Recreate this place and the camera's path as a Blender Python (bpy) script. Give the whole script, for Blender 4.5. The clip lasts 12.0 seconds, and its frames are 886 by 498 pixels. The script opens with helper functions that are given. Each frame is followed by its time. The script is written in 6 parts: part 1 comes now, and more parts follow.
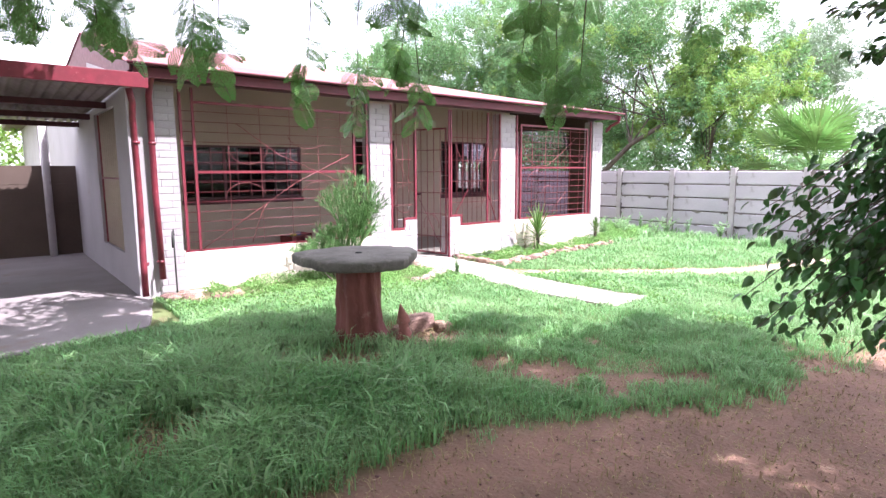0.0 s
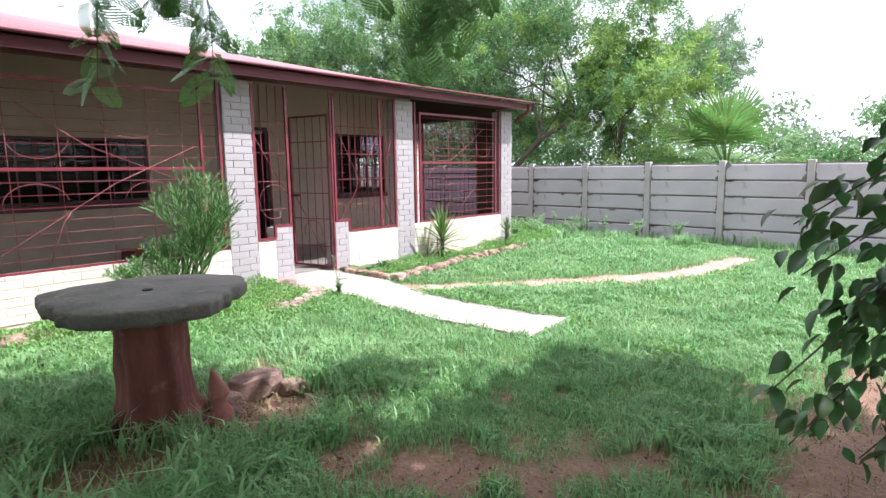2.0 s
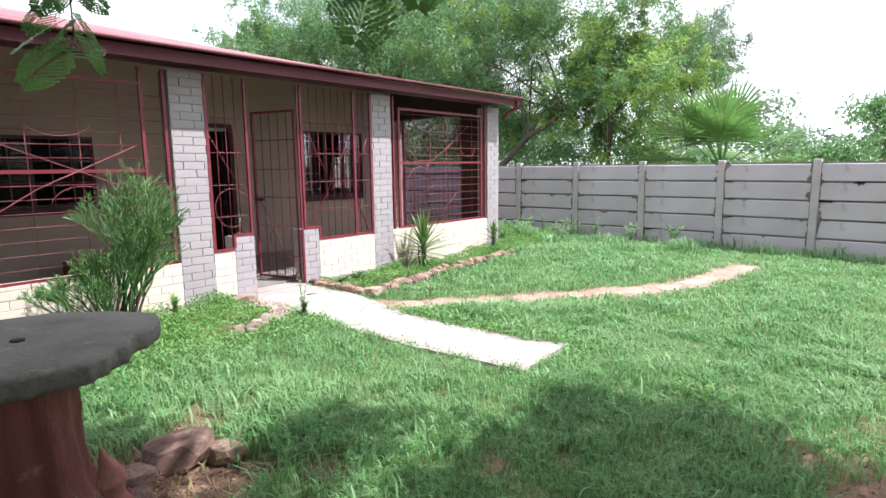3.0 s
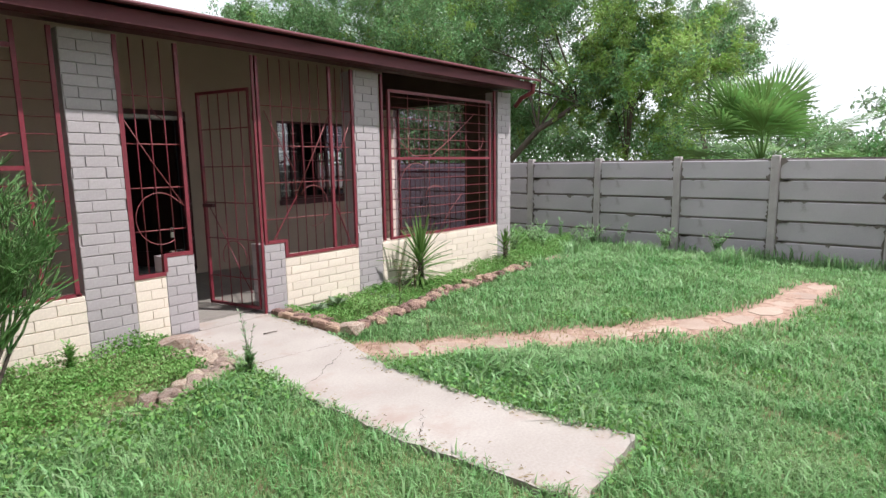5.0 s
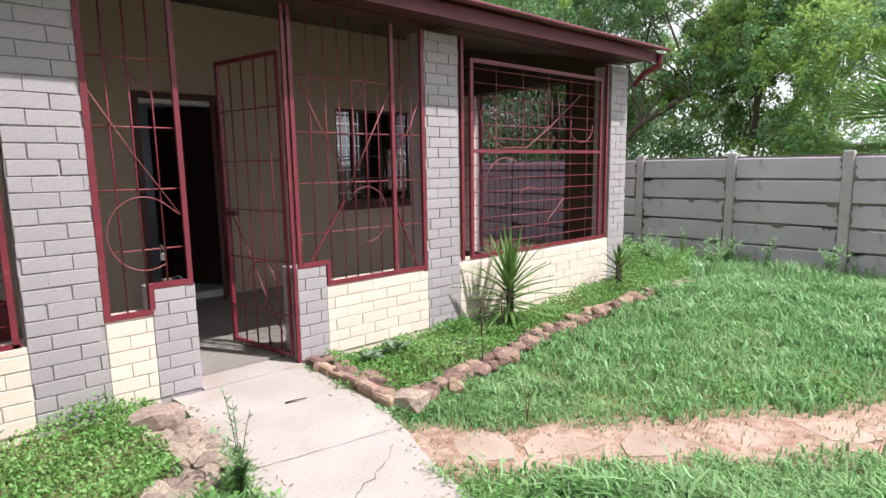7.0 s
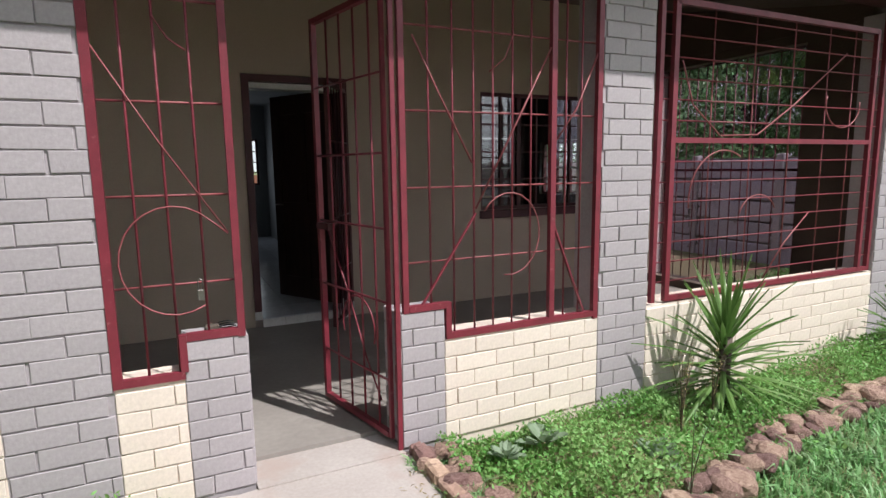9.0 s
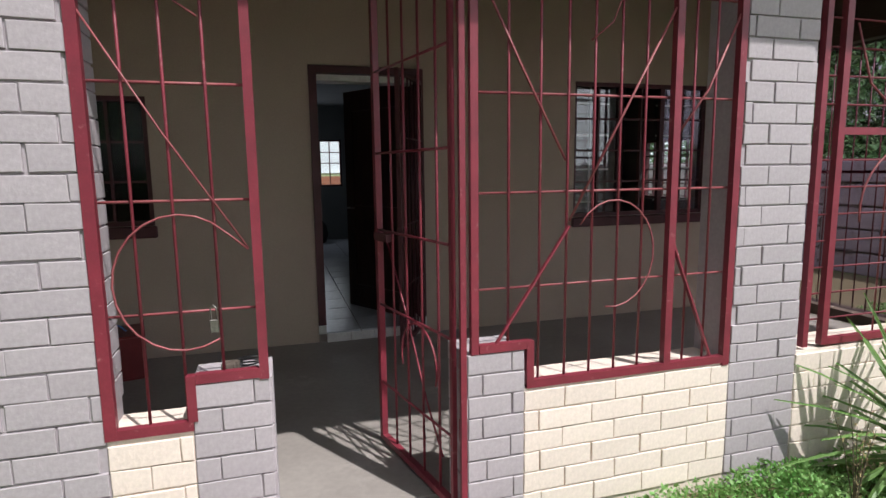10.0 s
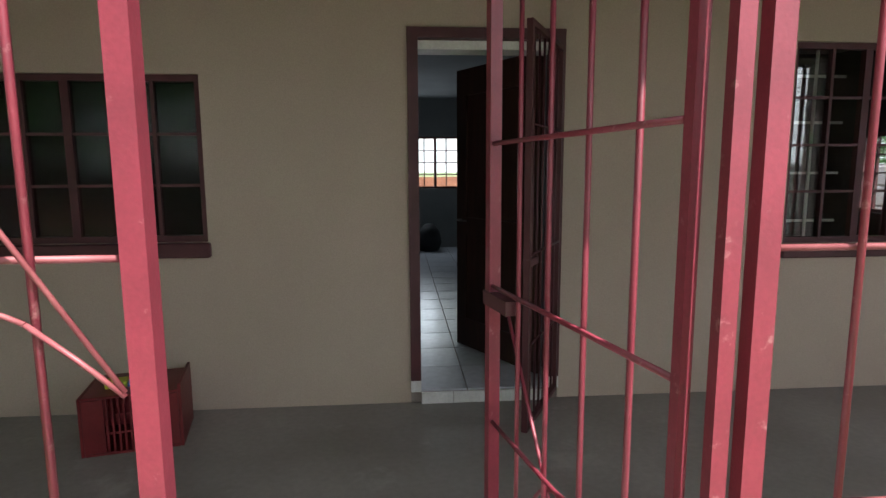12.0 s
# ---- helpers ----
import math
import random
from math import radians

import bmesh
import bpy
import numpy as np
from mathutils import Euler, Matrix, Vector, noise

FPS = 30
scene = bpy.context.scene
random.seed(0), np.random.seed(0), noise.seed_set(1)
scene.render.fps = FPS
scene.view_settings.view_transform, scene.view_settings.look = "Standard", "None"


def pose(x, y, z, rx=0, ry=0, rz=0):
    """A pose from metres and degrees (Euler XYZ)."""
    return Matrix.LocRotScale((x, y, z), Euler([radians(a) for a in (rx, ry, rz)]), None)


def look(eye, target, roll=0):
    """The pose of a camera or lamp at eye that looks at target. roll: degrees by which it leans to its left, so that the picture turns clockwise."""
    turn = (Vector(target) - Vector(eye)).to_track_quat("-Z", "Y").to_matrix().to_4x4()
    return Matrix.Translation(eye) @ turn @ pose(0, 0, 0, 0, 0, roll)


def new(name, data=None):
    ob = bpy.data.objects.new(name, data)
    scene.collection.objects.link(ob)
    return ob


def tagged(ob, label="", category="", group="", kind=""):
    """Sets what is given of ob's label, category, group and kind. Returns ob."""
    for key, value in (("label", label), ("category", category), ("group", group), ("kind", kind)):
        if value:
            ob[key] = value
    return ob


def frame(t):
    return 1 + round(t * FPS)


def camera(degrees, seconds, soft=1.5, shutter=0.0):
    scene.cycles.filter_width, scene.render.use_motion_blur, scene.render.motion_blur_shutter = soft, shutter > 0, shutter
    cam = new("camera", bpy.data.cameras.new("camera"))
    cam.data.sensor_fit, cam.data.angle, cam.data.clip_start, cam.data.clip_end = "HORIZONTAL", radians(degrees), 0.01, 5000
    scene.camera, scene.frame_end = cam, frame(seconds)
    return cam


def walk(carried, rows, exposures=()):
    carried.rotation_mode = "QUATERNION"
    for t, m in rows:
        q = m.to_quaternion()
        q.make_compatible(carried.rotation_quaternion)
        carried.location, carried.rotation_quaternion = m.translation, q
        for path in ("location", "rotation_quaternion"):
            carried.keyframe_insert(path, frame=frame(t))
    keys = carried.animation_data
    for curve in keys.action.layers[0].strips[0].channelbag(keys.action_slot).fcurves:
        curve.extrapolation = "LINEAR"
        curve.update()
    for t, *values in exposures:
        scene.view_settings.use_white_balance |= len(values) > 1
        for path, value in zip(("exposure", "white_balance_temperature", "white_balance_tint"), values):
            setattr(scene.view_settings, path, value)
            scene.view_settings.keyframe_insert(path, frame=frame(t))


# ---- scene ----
cam = camera(76.4, 12.0)
METRES, EYE, TILT, LEAN, TURN = 9.6, 1.5, 0.0, 0.0, -42.8
PATH = [
    (0, (0.142, -0.392, 1.485), (1.395, 1.142, 1.21), -0.2),
    (0.5, (0.437, -0.206, 1.477), (1.744, 1.282, 1.197), -0.2),
    (1, (0.744, 0.028, 1.472), (2.12, 1.452, 1.189), -0.3),
    (1.5, (1.093, 0.259, 1.441), (2.525, 1.627, 1.161), -0.4),
    (2, (1.459, 0.494, 1.441), (2.923, 1.826, 1.158), -0.7),
    (2.5, (1.773, 0.72, 1.448), (3.262, 2.024, 1.163), -0.7),
    (3, (2.08, 0.973, 1.488), (3.577, 2.266, 1.196), -0.7),
    (4.8, (3.19, 1.939, 1.495), (4.69, 3.227, 1.19), -0.5),
    (5, (3.344, 2.078, 1.473), (4.839, 3.372, 1.172), -0.8),
    (5.5, (3.663, 2.422, 1.439), (5.139, 3.739, 1.143), -0.9),
    (6, (3.95, 2.702, 1.44), (5.394, 4.053, 1.141), -0.9),
    (6.5, (4.249, 3.009, 1.42), (5.631, 4.424, 1.126), -0.9),
    (7, (4.524, 3.342, 1.415), (5.827, 4.83, 1.122), -0.9),
    (9, (5.392, 4.535, 1.398), (6.246, 6.321, 1.111), -0.8),
    (9.5, (5.565, 4.789, 1.385), (6.273, 6.639, 1.107), -0.8),
    (10, (5.678, 5.081, 1.388), (6.244, 6.979, 1.111), -0.7),
    (10.5, (5.79, 5.393, 1.387), (6.188, 7.334, 1.11), -0.5),
    (11, (5.853, 5.714, 1.391), (6.125, 7.676, 1.117), -0.5),
    (11.5, (5.885, 6.022, 1.396), (6.1, 7.99, 1.122), -0.3),
    (12, (5.917, 6.343, 1.403), (6.069, 8.319, 1.129), -0.3),
]
EXPOSURES = [(0, 1.36, 6000, 24), (1.5, 0.82, 6000, 15), (3, 0.46, 6100, 13), (5, -0.05, 6300, 12), (6, 0.02, 6300, 12), (7, 0.16, 6300, 13), (9, -0.08, 6250, 12), (10.5, -0.02, 6200, 13), (11, 0.44, 6150, 12), (11.5, 0.68, 6150, 10), (12, 1.03, 6200, 7)]
walk(cam, [(t, look(eye, target, roll)) for t, eye, target, roll in PATH], EXPOSURES)

# ---- light ----
SUN_DIR = Vector((0.6, -1.0, 1.85)).normalized()
elev = math.asin(SUN_DIR.z)
world = bpy.data.worlds.new("sky")
scene.world = world
world.use_nodes = True
wt = world.node_tree
wt.nodes.clear()
wo = wt.nodes.new("ShaderNodeOutputWorld")
wb = wt.nodes.new("ShaderNodeBackground")
ws = wt.nodes.new("ShaderNodeTexSky")
ws.sky_type, ws.sun_disc = "NISHITA", False
ws.sun_elevation, ws.sun_rotation = elev, math.atan2(SUN_DIR.x, SUN_DIR.y)
ws.air_density, ws.dust_density, ws.ozone_density = 1.0, 3.0, 1.0
wb.inputs["Strength"].default_value = 0.11
wg = wt.nodes.new("ShaderNodeTexCoord")
wn = wt.nodes.new("ShaderNodeTexNoise")
wn.inputs["Scale"].default_value, wn.inputs["Detail"].default_value = 2.2, 8
wm = wt.nodes.new("ShaderNodeMapping")
wm.inputs["Scale"].default_value = (1, 1, 2.6)
wr = wt.nodes.new("ShaderNodeValToRGB")
wr.color_ramp.elements[0].position, wr.color_ramp.elements[1].position = 0.22, 0.44
wx = wt.nodes.new("ShaderNodeMix")
wx.data_type = "RGBA"
wx.inputs[7].default_value = (12.0, 12.2, 12.6, 1)
wt.links.new(wg.outputs["Generated"], wm.inputs[0])
wt.links.new(wm.outputs[0], wn.inputs["Vector"])
wt.links.new(wn.outputs["Fac"], wr.inputs["Fac"])
wt.links.new(wr.outputs["Color"], wx.inputs[0])
wt.links.new(ws.outputs[0], wx.inputs[6])
wt.links.new(wx.outputs[2], wb.inputs["Color"])
wt.links.new(wb.outputs[0], wo.inputs["Surface"])
sun = new("sun", bpy.data.lights.new("sun", "SUN"))
sun.data.energy, sun.data.angle, sun.data.color = 6.0, radians(0.6), (1, 0.96, 0.9)
sun.matrix_world = look(SUN_DIR * 50, (0, 0, 0))
tagged(sun, kind="structure")


# ---- materials ----
def material(name, base, base2=None, rough=0.7, metal=0.0, scale=4.0, fine=60.0, bump=0.2, dist=0.01, dirt=None, dirt_amount=0.0,
             dirt_scale=2.0, spec=0.5, rand=0.0, sub=0.0, sheen=0.0, stretch=(1, 1, 1), island=False):
    """A surface with two scales of variation, relief and optional patches of dirt."""
    m = bpy.data.materials.new(name)
    m.use_nodes = True
    nt = m.node_tree
    n, l = nt.nodes, nt.links
    b = n["Principled BSDF"]
    base2 = base2 or tuple(c * 0.75 for c in base)
    tc = n.new("ShaderNodeTexCoord")
    mp = n.new("ShaderNodeMapping")
    mp.inputs["Scale"].default_value = stretch
    l.new(tc.outputs["Object"], mp.inputs[0])
    n1 = n.new("ShaderNodeTexNoise")
    n1.inputs["Scale"].default_value, n1.inputs["Detail"].default_value = scale, 6
    n2 = n.new("ShaderNodeTexNoise")
    n2.inputs["Scale"].default_value, n2.inputs["Detail"].default_value = fine, 4
    l.new(mp.outputs[0], n1.inputs["Vector"])
    l.new(mp.outputs[0], n2.inputs["Vector"])
    r1 = n.new("ShaderNodeMapRange")
    r1.inputs[1].default_value, r1.inputs[2].default_value = 0.32, 0.68
    l.new(n1.outputs["Fac"], r1.inputs[0])
    mx = n.new("ShaderNodeMix")
    mx.data_type = "RGBA"
    mx.inputs[6].default_value, mx.inputs[7].default_value = (*base, 1), (*base2, 1)
    l.new(r1.outputs[0], mx.inputs[0])
    hs = n.new("ShaderNodeHueSaturation")
    r2 = n.new("ShaderNodeMapRange")
    r2.inputs[1].default_value, r2.inputs[2].default_value = 0.3, 0.7
    r2.inputs[3].default_value, r2.inputs[4].default_value = 0.93, 1.07
    l.new(n2.outputs["Fac"], r2.inputs[0])
    l.new(mx.outputs[2], hs.inputs["Color"])
    if rand:
        src = n.new("ShaderNodeNewGeometry").outputs["Random Per Island"] if island else n.new("ShaderNodeObjectInfo").outputs["Random"]
        r3 = n.new("ShaderNodeMapRange")
        r3.inputs[3].default_value, r3.inputs[4].default_value = 1 - rand, 1 + rand
        l.new(src, r3.inputs[0])
        mu = n.new("ShaderNodeMath")
        mu.operation = "MULTIPLY"
        l.new(r2.outputs[0], mu.inputs[0])
        l.new(r3.outputs[0], mu.inputs[1])
        l.new(mu.outputs[0], hs.inputs["Value"])
        r4 = n.new("ShaderNodeMapRange")
        r4.inputs[3].default_value, r4.inputs[4].default_value = 0.5 - rand * 0.06, 0.5 + rand * 0.06
        l.new(src, r4.inputs[0])
        l.new(r4.outputs[0], hs.inputs["Hue"])
    else:
        l.new(r2.outputs[0], hs.inputs["Value"])
    col = hs.outputs[0]
    if dirt:
        n3 = n.new("ShaderNodeTexNoise")
        n3.inputs["Scale"].default_value, n3.inputs["Detail"].default_value = dirt_scale, 8
        n3.inputs["Roughness"].default_value = 0.65
        l.new(tc.outputs["Object"], n3.inputs["Vector"])
        r5 = n.new("ShaderNodeMapRange")
        r5.inputs[1].default_value, r5.inputs[2].default_value = 0.62 - dirt_amount * 0.3, 0.74 - dirt_amount * 0.2
        l.new(n3.outputs["Fac"], r5.inputs[0])
        mx2 = n.new("ShaderNodeMix")
        mx2.data_type = "RGBA"
        mx2.inputs[7].default_value = (*dirt, 1)
        l.new(r5.outputs[0], mx2.inputs[0])
        l.new(col, mx2.inputs[6])
        col = mx2.outputs[2]
    l.new(col, b.inputs["Base Color"])
    r6 = n.new("ShaderNodeMapRange")
    r6.inputs[3].default_value, r6.inputs[4].default_value = max(rough - 0.1, 0.02), min(rough + 0.1, 1)
    l.new(n1.outputs["Fac"], r6.inputs[0])
    l.new(r6.outputs[0], b.inputs["Roughness"])
    b.inputs["Metallic"].default_value = metal
    b.inputs["Specular IOR Level"].default_value = spec
    if bump:
        bp = n.new("ShaderNodeBump")
        bp.inputs["Strength"].default_value, bp.inputs["Distance"].default_value = bump, dist
        l.new(n2.outputs["Fac"], bp.inputs["Height"])
        l.new(bp.outputs[0], b.inputs["Normal"])
    if sub:
        tr = n.new("ShaderNodeBsdfTranslucent")
        l.new(col, tr.inputs["Color"])
        ms = n.new("ShaderNodeMixShader")
        ms.inputs[0].default_value = sub
        out = n["Material Output"]
        l.new(b.outputs[0], ms.inputs[1])
        l.new(tr.outputs[0], ms.inputs[2])
        l.new(ms.outputs[0], out.inputs["Surface"])
    return m


M = dict(
    grey_paint=material("grey_paint", (0.41, 0.372, 0.392), (0.36, 0.325, 0.345), 0.6, scale=3, fine=60, bump=0.14, rand=0.05, dirt=(0.30, 0.26, 0.25), dirt_amount=0.05, dirt_scale=3),
    cream_paint=material("cream_paint", (0.76, 0.665, 0.59), (0.70, 0.60, 0.525), 0.6, scale=3, fine=60, bump=0.14, rand=0.04, dirt=(0.45, 0.33, 0.24), dirt_amount=0.08, dirt_scale=2.5),
    plaster=material("plaster", (0.47, 0.385, 0.31), (0.43, 0.35, 0.28), 0.85, scale=1.2, fine=140, bump=0.15, dist=0.003),
    # off-white plaster with the lavender shade of the carport mixed into the colour
    shade_toned_plaster=material("shade_toned_plaster", (0.40, 0.365, 0.39), (0.35, 0.32, 0.335), 0.85, scale=1.4, fine=120, bump=0.15, dist=0.003, dirt=(0.35, 0.28, 0.25), dirt_amount=0.05),
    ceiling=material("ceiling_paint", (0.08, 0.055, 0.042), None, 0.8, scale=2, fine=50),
    room=material("room_paint", (0.30, 0.31, 0.31), None, 0.8, scale=1, fine=100, bump=0.05),
    red=material("red_paint", (0.215, 0.030, 0.047), (0.16, 0.023, 0.036), 0.42, scale=9, fine=160, bump=0.15, dist=0.002, dirt=(0.36, 0.16, 0.16), dirt_amount=-0.02, dirt_scale=30),
    worn_red=material("worn_red_wire", (0.29, 0.085, 0.09), (0.20, 0.04, 0.05), 0.5, scale=14, fine=120, bump=0.15, dist=0.002),
    maroon=material("maroon_paint", (0.085, 0.022, 0.028), (0.06, 0.016, 0.02), 0.5, scale=6, fine=120, bump=0.1, dist=0.002),
    fascia=material("fascia_paint", (0.15, 0.03, 0.045), (0.10, 0.022, 0.032), 0.6, scale=5, fine=70, bump=0.15, dist=0.003, stretch=(0.4, 2, 3)),
    roof=material("roof_sheet", (0.30, 0.10, 0.12), (0.38, 0.16, 0.17), 0.42, scale=2, fine=40, bump=0.08, dirt=(0.33, 0.2, 0.18), dirt_amount=0.1),
    zinc=material("zinc_sheet", (0.34, 0.30, 0.28), (0.22, 0.18, 0.16), 0.5, 0.6, scale=3, fine=60, bump=0.1),
    concrete=material("concrete_path", (0.42, 0.38, 0.36), (0.35, 0.31, 0.29), 0.88, scale=1.6, fine=60, bump=0.3, dist=0.004, dirt=(0.35, 0.28, 0.25), dirt_amount=0.3, dirt_scale=1.7),
    screed=material("screed_floor", (0.20, 0.18, 0.165), (0.29, 0.265, 0.245), 0.5, scale=1.3, fine=30, bump=0.1, dist=0.003, dirt=(0.36, 0.33, 0.31), dirt_amount=0.1, dirt_scale=2.2),
    precast=material("precast_concrete", (0.51, 0.465, 0.51), (0.42, 0.385, 0.425), 0.9, scale=1.2, fine=70, bump=0.3, dist=0.004, rand=0.05, dirt=(0.22, 0.19, 0.17), dirt_amount=0.04, dirt_scale=2.4),
    post=material("precast_post", (0.46, 0.42, 0.43), (0.37, 0.33, 0.34), 0.9, scale=3, fine=70, bump=0.4, dist=0.004, dirt=(0.15, 0.12, 0.10), dirt_amount=0.08, dirt_scale=5),
    # dark copy of the precast, with the carport's shade in its colour
    shade_toned_precast=material("shade_toned_precast", (0.115, 0.08, 0.065), (0.085, 0.06, 0.05), 0.9, scale=1.5, fine=60, bump=0.3, rand=0.06),
    # darker copy of the path concrete; tree and carport shade is in the colour
    yard=material("shaded_yard_concrete", (0.27, 0.235, 0.245), (0.21, 0.18, 0.185), 0.88, scale=1.2, fine=60, bump=0.3, dist=0.004, dirt=(0.22, 0.16, 0.14), dirt_amount=0.15, dirt_scale=1.4),
    joint=material("mortar", (0.34, 0.29, 0.26), None, 0.95, scale=6, fine=90),
    soil=None,
    stone=material("field_stone", (0.22, 0.125, 0.10), (0.40, 0.27, 0.22), 0.9, scale=5, fine=50, bump=0.8, dist=0.01, rand=0.42, dirt=(0.12, 0.06, 0.05), dirt_amount=0.1, dirt_scale=9),
    chips=material("soil_chips", (0.30, 0.19, 0.15), (0.20, 0.115, 0.09), 0.95, scale=20, fine=90, bump=0.2, rand=0.45, island=True),
    pale_stone=material("pale_rubble", (0.33, 0.22, 0.18), (0.52, 0.43, 0.37), 0.92, scale=6, fine=50, bump=0.8, dist=0.01, rand=0.25, dirt=(0.25, 0.14, 0.10), dirt_amount=0.12, dirt_scale=8),
    flag=material("flag_stone", (0.41, 0.32, 0.265), (0.33, 0.235, 0.19), 0.9, scale=3, fine=60, bump=0.5, dist=0.006, rand=0.12),
    table_top=material("weathered_concrete", (0.17, 0.155, 0.14), (0.11, 0.10, 0.09), 0.92, scale=4, fine=45, bump=0.8, dist=0.01, dirt=(0.26, 0.24, 0.21), dirt_amount=0.1, dirt_scale=6),
    table_leg=material("painted_bark", (0.20, 0.065, 0.05), (0.12, 0.035, 0.03), 0.8, scale=5, fine=35, bump=0.9, dist=0.012, stretch=(1, 1, 0.4), dirt=(0.30, 0.17, 0.13), dirt_amount=0.05, dirt_scale=7),
    terracotta=material("terracotta", (0.33, 0.13, 0.11), (0.22, 0.07, 0.06), 0.85, scale=8, fine=60, bump=0.3, dirt=(0.52, 0.44, 0.40), dirt_amount=0.12, dirt_scale=12),
    tile=material("floor_tile", (0.56, 0.58, 0.62), (0.50, 0.52, 0.56), 0.22, scale=2, fine=20, bump=0.02, rand=0.03),
    white_trim=material("white_trim", (0.75, 0.74, 0.72), None, 0.5, scale=5, fine=60),
    wood=material("dark_door_wood", (0.055, 0.025, 0.016), (0.035, 0.016, 0.011), 0.45, scale=4, fine=40, bump=0.15, stretch=(6, 6, 0.6)),
    crate=material("red_plastic", (0.17, 0.018, 0.022), None, 0.45, scale=6, fine=60, bump=0.05),
    black=material("dark_cloth", (0.02, 0.02, 0.022), None, 0.8, scale=6),
    yellow=material("yellow_card", (0.65, 0.62, 0.05), None, 0.5),
    blue=material("blue_card", (0.10, 0.22, 0.60), None, 0.5),
    bark=material("bark", (0.13, 0.10, 0.08), (0.07, 0.055, 0.045), 0.95, scale=8, fine=50, bump=0.9, dist=0.02, stretch=(1, 1, 0.3)),
    twig=material("twig", (0.10, 0.085, 0.05), None, 0.85, scale=8, fine=50),
    steel=material("steel", (0.34, 0.32, 0.30), None, 0.35, 0.9, scale=20, fine=90),
    wire=material("wire", (0.03, 0.03, 0.03), None, 0.6),
    # near-black stands in for the dimness of the side rooms
    dimmed_room=material("dimmed_room_wall", (0.05, 0.05, 0.055), None, 0.9, scale=3, fine=30),
    # dark for fence stains, joint dirt and the painted-in shadow of the lip
    joint_dirt_shadow=material("joint_dirt_shadow", (0.12, 0.10, 0.09), (0.22, 0.19, 0.18), 0.95, scale=3, fine=40),
    brick_face=material("red_facebrick", (0.40, 0.17, 0.11), (0.30, 0.12, 0.08), 0.9, scale=5, fine=60),
    grass=material("grass_blades", (0.165, 0.345, 0.12), (0.28, 0.45, 0.20), 0.5, scale=1.3, fine=9, bump=0, rand=0.35, sub=0.42, island=True),
    strap=material("strap_grass", (0.20, 0.38, 0.15), (0.30, 0.46, 0.22), 0.45, scale=1.5, fine=9, bump=0, rand=0.3, sub=0.4, island=True),
    dry=material("dry_grass", (0.34, 0.27, 0.14), (0.26, 0.2, 0.1), 0.8, scale=2, fine=9, bump=0, rand=0.2, sub=0.2, island=True),
    bed=material("ground_cover", (0.15, 0.33, 0.075), (0.25, 0.42, 0.14), 0.55, scale=2, fine=9, bump=0, rand=0.3, sub=0.35, island=True),
    leaf_a=material("tree_leaves", (0.125, 0.26, 0.09), (0.23, 0.38, 0.17), 0.45, scale=0.5, fine=3, bump=0, rand=0.5, sub=0.28, island=True),
    leaf_y=material("bright_leaves", (0.25, 0.40, 0.09), (0.33, 0.47, 0.13), 0.5, scale=0.7, fine=3, bump=0, rand=0.3, sub=0.4, island=True),
    leaf_g=material("grey_leaves", (0.20, 0.29, 0.18), (0.27, 0.36, 0.23), 0.6, scale=0.7, fine=3, bump=0, rand=0.3, sub=0.3, island=True),
    leaf_d=material("dark_leaves", (0.045, 0.12, 0.035), (0.075, 0.17, 0.05), 0.35, scale=3, fine=12, bump=0.05, rand=0.4, sub=0.15, island=True),
    leaf_f=material("feather_leaves", (0.13, 0.29, 0.08), (0.19, 0.36, 0.11), 0.5, scale=2, fine=9, bump=0, rand=0.25, sub=0.35, island=True),
    palm=material("palm_leaf", (0.13, 0.26, 0.07), (0.19, 0.33, 0.10), 0.45, scale=2, fine=20, bump=0, rand=0.25, sub=0.3, island=True),
    yucca=material("yucca_leaf", (0.11, 0.23, 0.055), (0.16, 0.28, 0.08), 0.4, scale=3, fine=30, bump=0, rand=0.3, sub=0.25, island=True),
    pencil=material("pencil_twigs", (0.085, 0.19, 0.05), (0.13, 0.25, 0.08), 0.55, scale=3, fine=30, bump=0, rand=0.3, island=True),
)


def glass(name):
    m = bpy.data.materials.new(name)
    m.use_nodes = True
    b = m.node_tree.nodes["Principled BSDF"]
    b.inputs["Base Color"].default_value = (0.9, 0.95, 0.93, 1)
    b.inputs["Roughness"].default_value = 0.02
    b.inputs["Transmission Weight"].default_value = 1
    b.inputs["IOR"].default_value = 1.9
    return m


M["glass"] = glass("window_glass")
# tint and roughness put in to dull the first window's bright reflections
M["dim"] = glass("dimmed_glass")
M["dim"].node_tree.nodes["Principled BSDF"].inputs["Base Color"].default_value = (0.45, 0.5, 0.46, 1)
M["dim"].node_tree.nodes["Principled BSDF"].inputs["Roughness"].default_value = 0.12
M["dim"].node_tree.nodes["Principled BSDF"].inputs["IOR"].default_value = 1.33
M["tint"] = glass("tinted_glass")
M["tint"].node_tree.nodes["Principled BSDF"].inputs["Base Color"].default_value = (0.45, 0.40, 0.48, 1)
M["tint"].node_tree.nodes["Principled BSDF"].inputs["IOR"].default_value = 1.3


